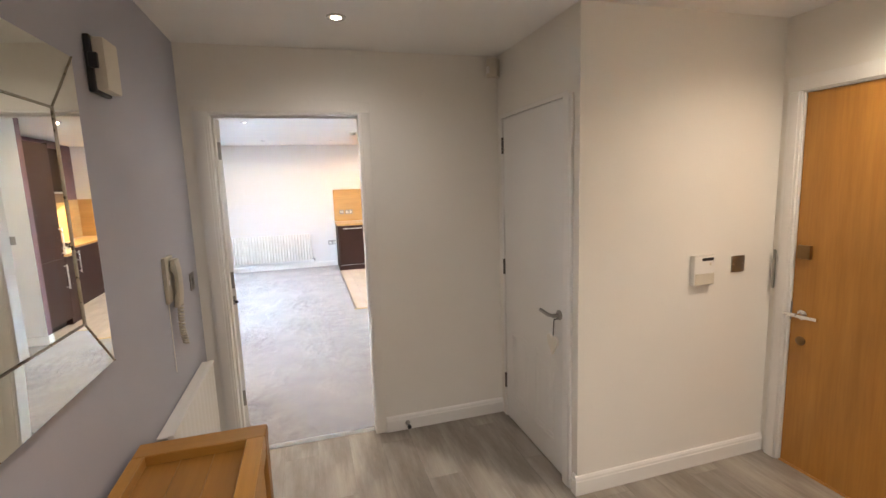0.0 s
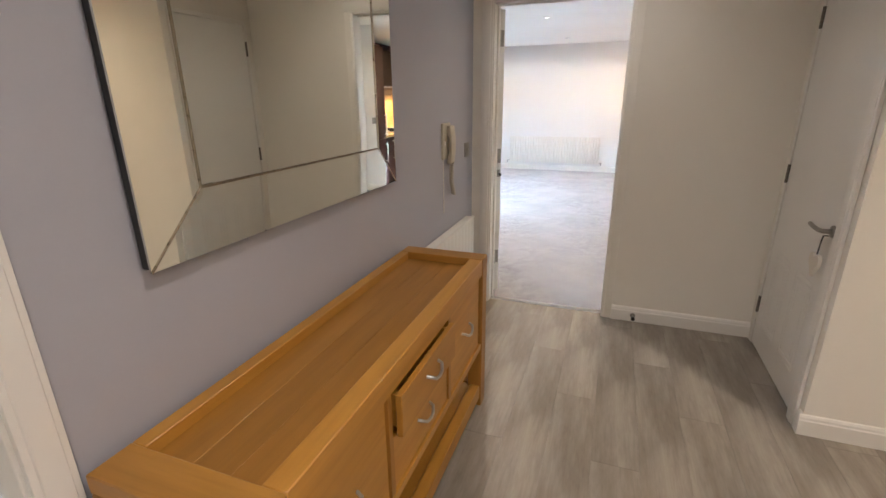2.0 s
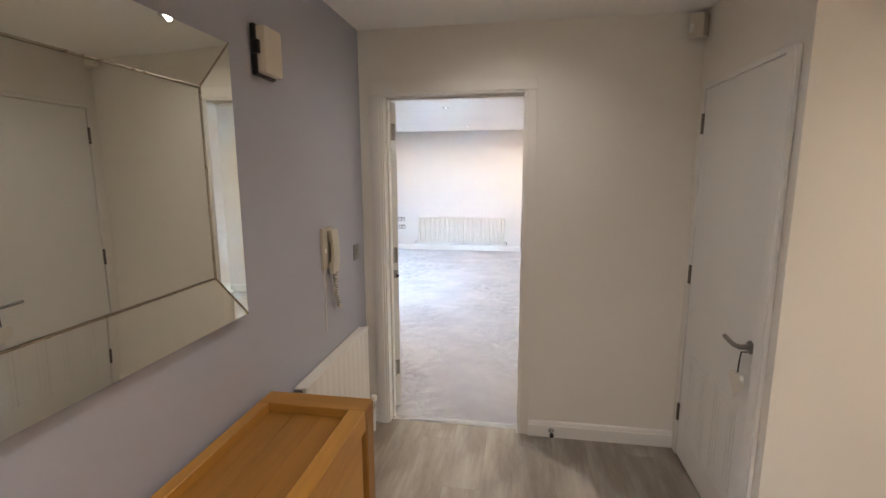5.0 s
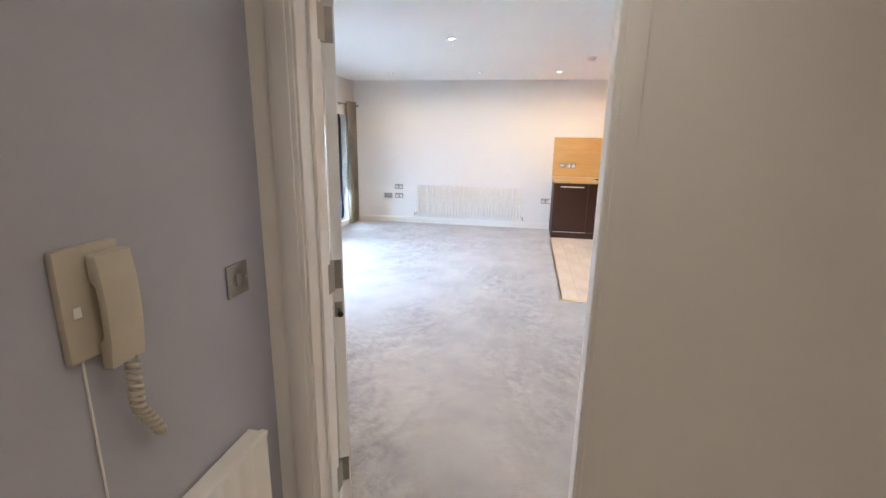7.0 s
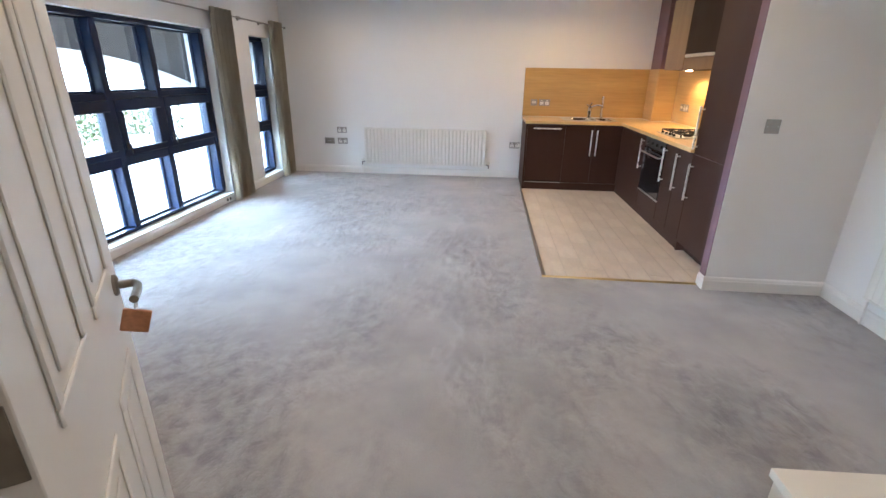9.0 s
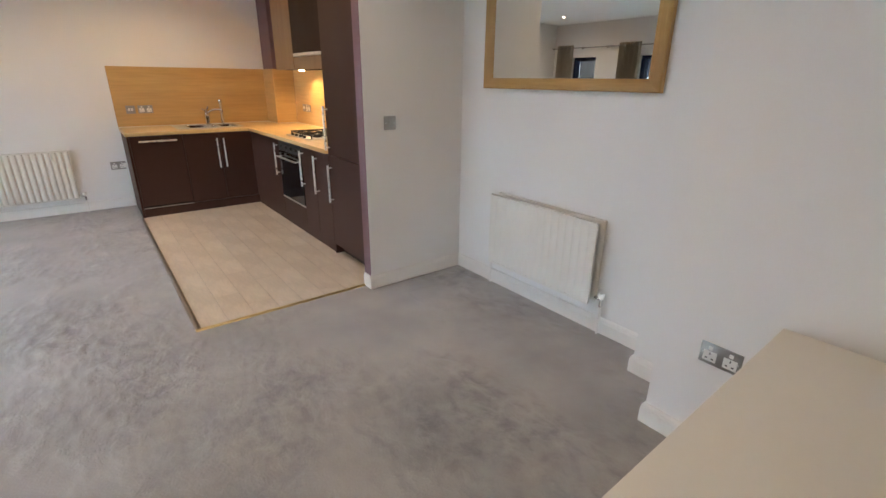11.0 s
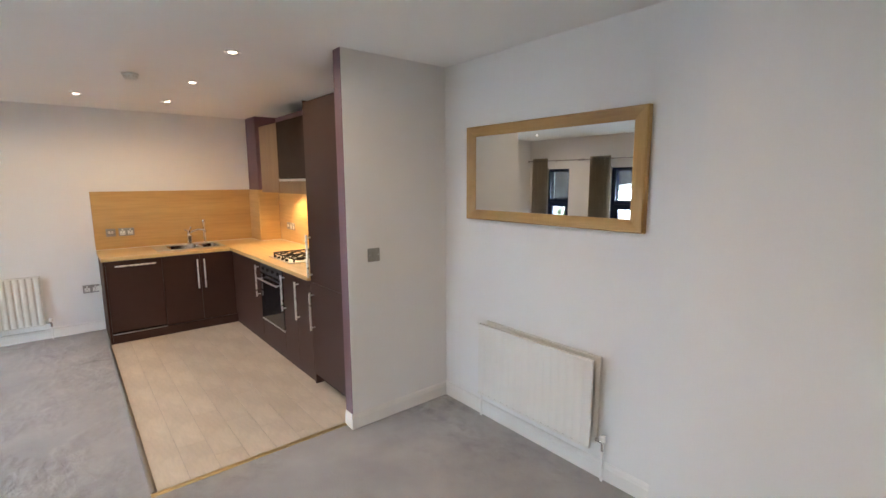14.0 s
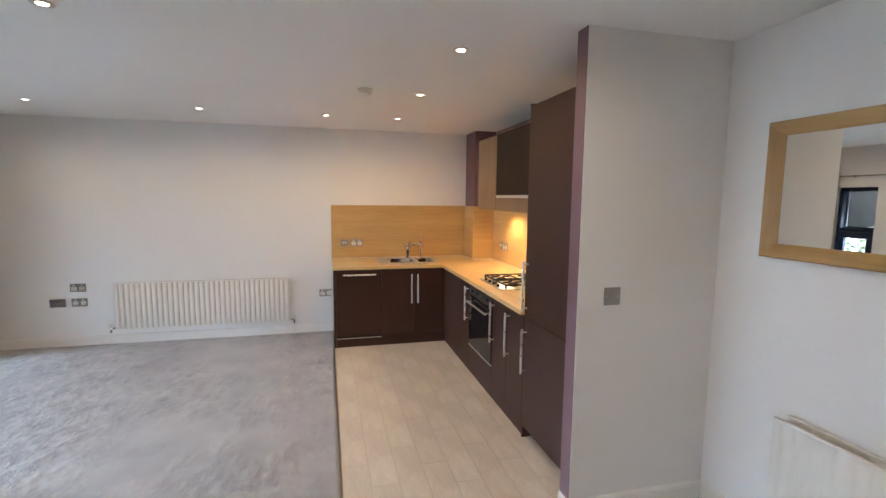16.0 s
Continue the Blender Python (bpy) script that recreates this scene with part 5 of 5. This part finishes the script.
solid("plinth", block(0.505, FY + 0.010, 0.0, 1.72, FY + 0.026, 0.098, 0.001), M["brown"], "dark brown plinth board", "plinth", "plinths")
solid("plinth", block(FX + 0.014, 3.79, 0.0, FX + 0.030, FY + 0.010, 0.100, 0.001), M["brown"], "dark brown plinth board", "plinth", "plinths")
# Darker board puts the shade of the gap under the tall cabinet into colour.
solid("plinth", block(FX + 0.070, 3.08, 0.0, FX + 0.086, 3.785, 0.085, 0.001), M["brown_dark"], "set-back plinth board, darkened as the shaded gap", "plinth", "plinths")


def oven():
    t = thing("oven", "built-in black glass oven under the hob", "oven")
    y0, y1 = 4.404, 4.996
    part("case", block(FX + 0.010, y0, 0.10, XN - 0.05, y1, CT - 0.036), M["brown_dark"], t)
    part("control_panel", block(FX - 0.004, y0 + 0.002, 0.745, FX + 0.012, y1 - 0.002, CT - 0.042, 0.002), M["black"], t, "black control panel")
    for k in range(4):
        y = y0 + 0.10 + k * 0.13
        part("knob", lathe(bmesh.new(), [(0.017, 0), (0.017, -0.012), (0.014, -0.020), (0.004, -0.021)], (FX - 0.004, y, 0.792), "x", 16), M["black"], t, "black knob")
    d = part("door", block(FX - 0.006, y0 + 0.002, 0.285, FX + 0.012, y1 - 0.002, 0.735, 0.003), M["black_glass"], t, "black glass door")
    part("trim", block(FX - 0.008, y0 + 0.002, 0.270, FX + 0.012, y1 - 0.002, 0.283, 0.001), M["satin"], d, "steel trim")
    h = part("handle", rod(bmesh.new(), (FX - 0.045, y0 + 0.04, 0.690), (FX - 0.045, y1 - 0.04, 0.690), 0.008, 12), M["satin"], d, "steel bar handle")
    for y in (y0 + 0.07, y1 - 0.07):
        part("post", rod(bmesh.new(), (FX - 0.006, y, 0.690), (FX - 0.045, y, 0.690), 0.006, 10), M["satin"], h)
    part("filler", block(FX, y0 + 0.0015, 0.105, FX + 0.019, y1 - 0.0015, 0.268, 0.0015), M["brown"], t, "dark brown filler panel")
    return t


oven()


def tall_unit():
    t = thing("tall_cabinet", "tall dark brown cabinet with two doors", "cabinet")
    y0, y1 = 3.085, 3.800
    part("carcass", block(FX + 0.020, y0, 0.085, XN - 0.006, y1, 2.200), M["brown"], t)
    part("side_panel", block(FX + 0.002, y1 - 0.019, 0.0, XN - 0.006, y1, 2.205, 0.001), M["brown"], t)
    part("filler", block(FX + 0.001, y0, 0.085, FX + 0.020, 3.195, 2.200, 0.001), M["brown"], t)
    f = part("door", block(FX, 3.197, 0.088, FX + 0.019, y1 - 0.0015, 0.838, 0.0015), M["brown"], t)
    bar_handle(f, (FX, 3.755, 0.485), (FX, 3.755, 0.745))
    g = part("door", block(FX, 3.197, 0.844, FX + 0.019, y1 - 0.0015, 2.198, 0.0015), M["brown"], t)
    bar_handle(g, (FX, 3.762, 0.905), (FX, 3.762, 1.195))
    part("cornice", block(FX + 0.001, y1 - 0.019, 2.198, FX + 0.04, y1 + 0.004, 2.212), M["brown"], t)
    return t


tall_unit()

# worktop as one L with an opening for the sink
def worktop():
    t = thing("worktop", "pale beech laminate worktop in an L", "worktop")
    z0, z1 = CT - 0.034, CT
    sx0, sx1, sy0, sy1 = 1.080, 1.640, 6.100, 6.520
    a, b = FY - 0.025, YK - 0.014
    bm = bmesh.new()
    for x0, y0, x1, y1 in ((0.475, a, sx0, b), (sx0, a, sx1, sy0), (sx0, sy1, sx1, b), (sx1, a, 2.130, b)):
        box(bm, x0, y0, z0, x1, y1, z1)
    bmesh.ops.remove_doubles(bm, verts=bm.verts, dist=0.0002)
    part("far_run", bm, M["worktop"], t, "", False)
    bm = bmesh.new()
    x0, x1, y0, y1 = 1.78, 2.29, 4.44, 4.96
    for p in ((FX - 0.025, 3.802, XN - 0.024, y0), (FX - 0.025, y0, x0, y1), (x1, y0, XN - 0.024, y1), (FX - 0.025, y1, XN - 0.024, a - 0.0005)):
        box(bm, p[0], p[1], z0, p[2], p[3], z1)
    box(bm, 2.131, a, z0, XN - 0.024, 6.266, z1)
    part("side_run", bm, M["worktop_y"], t, "", False)
    part("front_edge", block(0.475, a - 0.004, z0, FX - 0.026, a - 0.0002, z1 - 0.001, 0.001), M["worktop"], t, "rounded front edge")
    part("front_edge", block(FX - 0.029, 3.802, z0, FX - 0.0252, a, z1 - 0.001, 0.001), M["worktop_y"], t, "rounded front edge")
    return t


M["worktop_y"] = wood("beech_worktop_lengthwise", (0.72, 0.50, 0.24), (0.62, 0.41, 0.18), "y", 0.34, 14, 0.3)
# Paler than the far splashback: hood lamplight put into the colour.
M["splash_lit"] = wood("beech_splashback_lamplit", (0.66, 0.42, 0.17), (0.58, 0.35, 0.13), "y", 0.42, 9, 0.35)
worktop()
SEAL = "thin clear sealant bead"
sb = solid("splashback", block(0.475, YK - 0.014, CT + 0.001, 2.128, YK, 1.520, 0.001), M["splash"], "beech laminate splashback panel", "splashback", "splashbacks")
part("sealant", rod(bmesh.new(), (0.476, YK - 0.015, CT + 0.002), (2.114, YK - 0.015, CT + 0.002), 0.003, 6), M["plastic"], sb, SEAL)
part("edge_band", block(0.4735, YK - 0.0142, CT + 0.001, 0.4749, YK, 1.520), M["tan"], sb, "tan edge band")
sb = solid("splashback", block(2.116, 6.268, CT + 0.001, 2.129, YK - 0.015, 1.520, 0.001), M["splash_lit"], "beech laminate splashback panel on the boxing", "splashback", "splashbacks")
part("sealant", rod(bmesh.new(), (2.115, 6.27, CT + 0.002), (2.115, YK - 0.017, CT + 0.002), 0.003, 6), M["plastic"], sb, SEAL)
sb = solid("splashback", block(2.130, 6.268, CT + 0.001, XN - 0.020, 6.279, 1.520, 0.001), M["splash"], "beech laminate splashback panel on the boxing", "splashback", "splashbacks")
part("sealant", rod(bmesh.new(), (2.132, 6.267, CT + 0.002), (XN - 0.022, 6.267, CT + 0.002), 0.003, 6), M["plastic"], sb, SEAL)
sb = solid("splashback", block(XN - 0.019, 3.802, CT + 0.001, XN - 0.005, 6.267, 1.520, 0.001), M["splash_lit"], "beech laminate splashback panel behind the hob, lamplight put into its colour", "splashback", "splashbacks")
part("sealant", rod(bmesh.new(), (XN - 0.020, 3.804, CT + 0.002), (XN - 0.020, 6.264, CT + 0.002), 0.003, 6), M["plastic"], sb, SEAL)


def bowl(bm, x0, y0, x1, y1, z, depth, r=0.05, seg=5):
    """A rounded open bowl."""
    def loop(inset, zz):
        pts = []
        for cx, cy, s in ((x1 - r, y1 - r, 0), (x0 + r, y1 - r, 1), (x0 + r, y0 + r, 2), (x1 - r, y0 + r, 3)):
            for k in range(seg + 1):
                a = (s + k / seg) * math.pi / 2
                pts.append(bm.verts.new((cx + (r - inset) * math.cos(a), cy + (r - inset) * math.sin(a), zz)))
        return pts
    rows = [loop(-0.010, z + 0.004), loop(0.0, z + 0.003), loop(0.004, z - 0.010), loop(0.010, z - depth * 0.8), loop(0.030, z - depth)]
    for a, b in zip(rows, rows[1:]):
        n = len(a)
        for k in range(n):
            bm.faces.new((a[k], a[(k + 1) % n], b[(k + 1) % n], b[k]))
    bm.faces.new(rows[-1])


def sink():
    t = thing("sink", "stainless steel sink with one and a half bowls", "sink")
    z = CT + 0.002
    bm = bmesh.new()
    bowl(bm, 1.105, 6.125, 1.400, 6.455, z, 0.16)
    part("main_bowl", bm, M["chrome"], t, "deep steel bowl")
    bm = bmesh.new()
    bowl(bm, 1.435, 6.150, 1.615, 6.430, z, 0.10, 0.04)
    part("half_bowl", bm, M["chrome"], t, "shallow steel bowl")
    bm = bmesh.new()
    for a, b, c, d in ((0.975, 6.080, 1.105, 6.540), (1.615, 6.080, 1.660, 6.540), (1.105, 6.080, 1.615, 6.125), (1.105, 6.455, 1.615, 6.540), (1.400, 6.125, 1.435, 6.455)):
        box(bm, a, b, z - 0.002, c, d, z + 0.004, 0.001)
    part("deck", bm, M["satin"], t, "brushed steel rim")
    part("drain", lathe(bmesh.new(), [(0.030, 0), (0.030, 0.004), (0.018, 0.003), (0.002, 0.003)], (1.25, 6.29, z - 0.158), "z", 18), M["satin"], t)
    return t


sink()


def tap():
    t = thing("mixer_tap", "chrome kitchen mixer tap with a tall spout", "tap")
    z = CT + 0.006
    x = 1.365
    part("base", lathe(bmesh.new(), [(0.032, 0), (0.032, 0.008), (0.024, 0.014), (0.027, 0.090), (0.030, 0.10), (0.026, 0.135), (0.006, 0.142)], (x, 6.50, z), "z", 20), M["chrome"], t)
    part("lever", tube(bmesh.new(), [(x, 6.50, z + 0.135), (x - 0.020, 6.49, z + 0.165), (x - 0.050, 6.47, z + 0.178)], 0.011, 8), M["chrome"], t, "chrome lever")
    part("lever", tube(bmesh.new(), [(x, 6.50, z + 0.135), (x + 0.004, 6.49, z + 0.17), (x + 0.020, 6.48, z + 0.205)], 0.010, 8), M["chrome"], t, "chrome lever")
    part("spout", tube(bmesh.new(), [(x, 6.50, z + 0.10), (x + 0.03, 6.495, z + 0.15), (x + 0.09, 6.47, z + 0.170), (x + 0.155, 6.43, z + 0.165), (x + 0.160, 6.425, z + 0.14)], 0.012, 10), M["chrome"], t)
    bm = lathe(bmesh.new(), [(0.024, 0), (0.024, 0.006), (0.017, 0.012), (0.017, 0.22), (0.021, 0.235), (0.021, 0.275), (0.012, 0.282)], (1.530, 6.505, z), "z", 18)
    part("spray", bm, M["chrome"], t, "upright chrome hand spray")
    return t


tap()


def hob():
    t = thing("gas_hob", "four-burner gas hob with black iron supports", "hob")
    x0, x1, y0, y1, z = 1.765, 2.305, 4.425, 4.975, CT + 0.001
    part("plate", block(x0, y0, z, x1, y1, z + 0.008, 0.003, 2), M["satin"], t, "steel hob plate")
    for cx, cy, r in ((1.92, 4.56, 0.040), (1.92, 4.84, 0.030), (2.17, 4.56, 0.030), (2.17, 4.84, 0.046)):
        b = part("burner", lathe(bmesh.new(), [(r, 0.008), (r, 0.020), (r * 0.8, 0.024), (r * 0.8, 0.030), (0.004, 0.031)], (cx, cy, z), "z", 20), M["iron"], t, "black burner cap")
    for cy in (4.56, 4.84):
        bm = bmesh.new()
        for dy in (-0.115, 0.115):
            box(bm, x0 + 0.045, cy + dy - 0.005, z + 0.030, x1 - 0.045, cy + dy + 0.005, z + 0.042, 0.002)
        for xx in (x0 + 0.050, x1 - 0.050, (x0 + x1) / 2):
            box(bm, xx - 0.005, cy - 0.115, z + 0.030, xx + 0.005, cy + 0.115, z + 0.042, 0.002)
        for cx in (1.92, 2.17):
            box(bm, cx - 0.085, cy - 0.004, z + 0.032, cx - 0.025, cy + 0.004, z + 0.046, 0.002)
            box(bm, cx + 0.025, cy - 0.004, z + 0.032, cx + 0.085, cy + 0.004, z + 0.046, 0.002)
            box(bm, cx - 0.004, cy - 0.110, z + 0.032, cx + 0.004, cy - 0.025, z + 0.046, 0.002)
            box(bm, cx - 0.004, cy + 0.025, z + 0.032, cx + 0.004, cy + 0.110, z + 0.046, 0.002)
        for xx in (x0 + 0.050, x1 - 0.050):
            for dy in (-0.11, 0.11):
                box(bm, xx - 0.005, cy + dy - 0.005, z + 0.008, xx + 0.005, cy + dy + 0.005, z + 0.031)
        part("pan_support", bm, M["iron"], t, "black iron pan support")
    for k in range(4):
        part("knob", lathe(bmesh.new(), [(0.014, 0.008), (0.014, 0.022), (0.011, 0.028), (0.003, 0.029)], (x0 + 0.022, 4.55 + k * 0.10, z), "z", 14), M["black"], t)
    return t


hob()


def wall_units():
    x0 = 2.015
    t = thing("wall_cabinet", "tan laminate wall cabinet beside the cooker hood", "cabinet")
    part("carcass", block(x0 + 0.019, 5.258, 1.502, XN - 0.006, 5.80, 2.220), M["brown_dark"], t)
    part("door", block(x0, 5.259, 1.502, x0 + 0.018, 5.80, 2.220, 0.0015), M["tan"], t, "tan laminate door")
    h = thing("cooker_hood", "cooker hood in a dark brown cabinet with a steel visor", "cooker hood")
    part("carcass", block(x0 + 0.019, 4.44, 1.64, XN - 0.006, 5.255, 2.220), M["brown_dark"], h)
    part("door", block(x0, 4.44, 1.655, x0 + 0.018, 5.256, 2.220, 0.0015), M["brown_hood"], h, "dark brown door")
    out = []
    for k in range(13):
        u = k / 12
        out.append((x0 - 0.055 * math.sin(u * math.pi) ** 0.5 - 0.004, 4.46 + u * 0.77))
    bm = prism(bmesh.new(), [(x0 + 0.10, 4.46)] + out + [(x0 + 0.10, 5.23)], 1.622, 1.646, "z")
    part("visor", bm, M["satin"], h, "curved steel visor")
    part("valance", block(x0 + 0.004, 4.44, 1.500, x0 + 0.020, 5.256, 1.620, 0.001), M["tan"], h, "tan light valance")
    part("underside", block(x0 + 0.020, 4.44, 1.560, XN - 0.006, 5.256, 1.580), M["satin"], h, "steel underside")
    for y, z, watts, owner in ((4.85, 1.560, 9.0, h), (5.535, 1.502, 12.0, t)):
        part("under_lamp", lathe(bmesh.new(), [(0.030, 0.0), (0.032, -0.008), (0.024, -0.010), (0.002, -0.010)], (2.20, y, z), "z", 18), M["hood_lamp"], owner, "warm glowing lamp under the cabinet")
        lamp = new("hood_light", bpy.data.lights.new("hood_light", "SPOT"))
        lamp.data.energy = watts
        lamp.data.color = (1.0, 0.66, 0.35)
        lamp.data.spot_size = radians(160)
        lamp.data.spot_blend = 0.7
        lamp.data.shadow_soft_size = 0.05
        lamp.matrix_basis = look((2.20, y, z - 0.034), (2.21, y, 0))
        lamp.parent = owner
    return t


wall_units()


# ---------------------------------------------------------------- floor pieces
def planks():
    """Hall floor boards, laid along y with staggered ends."""
    base = setting("floor_hall", block(XL - 0.02, YB, -0.012, XE + 0.02, 0.060, -0.0045), M["plank"], "grey-brown oak laminate floor", "floor")
    w, ln, gap = 0.190, 1.285, 0.0007
    made = {}
    rnd = random.Random(4)
    x, row = XL, 0
    while x < XE - 0.001:
        x1 = min(x + w, XE)
        y = YB - (row * 0.43) % ln
        while y < 0.06:
            a, b = max(y, YB), min(y + ln, 0.058)
            if b - a > 0.03:
                key = (round(x1 - x, 3), round(b - a, 3))
                if key not in made:
                    hw, hl = key[0] / 2 - gap / 2, key[1] / 2 - gap / 2
                    made[key] = mesh_of("plank", block(-hw, -hl, -0.004, hw, hl, 0.0, 0.0005), M["plank"])
                ob = new("plank", made[key])
                ob.location = ((x + x1) / 2, (a + b) / 2, 0.0)
                ob.parent = base
            y += ln
        x, row = x1, row + 1
    return base


def tiles():
    """Kitchen floor tiles, long and narrow, with recessed joints."""
    base = setting("floor_kitchen", block(0.470, 3.085, -0.012, FX + 0.10, FY + 0.03, 0.0005), M["grout"], "pale stone-effect kitchen floor with joints", "floor")
    w, ln, gap, cross = 0.158, 0.60, 0.0035, 0.0012
    made = {}
    x, row = 0.484, 0
    while x < FX + 0.09:
        x1 = min(x + w, FX + 0.095)
        y = 3.088 - (row * 0.37 % 1.0) * ln
        while y < FY + 0.02:
            a, b = max(y, 3.088), min(y + ln, FY + 0.025)
            if b - a > 0.02:
                key = (round(x1 - x, 3), round(b - a, 3))
                if key not in made:
                    hw, hl = key[0] / 2 - gap / 2, key[1] / 2 - cross / 2
                    made[key] = mesh_of("tile", block(-hw, -hl, -0.003, hw, hl, 0.0, 0.001), M["tile"])
                ob = new("tile", made[key])
                ob.location = ((x + x1) / 2, (a + b) / 2, 0.0035)
                ob.parent = base
            y += ln
        x, row = x1, row + 1
    return base


M["grout"] = paint("brown_grey_grout", (0.50, 0.43, 0.35), 0.8, 0.1, 5, 80, 0.2)
origin[0] = HALL
planks()
origin[0] = ROOM
tiles()
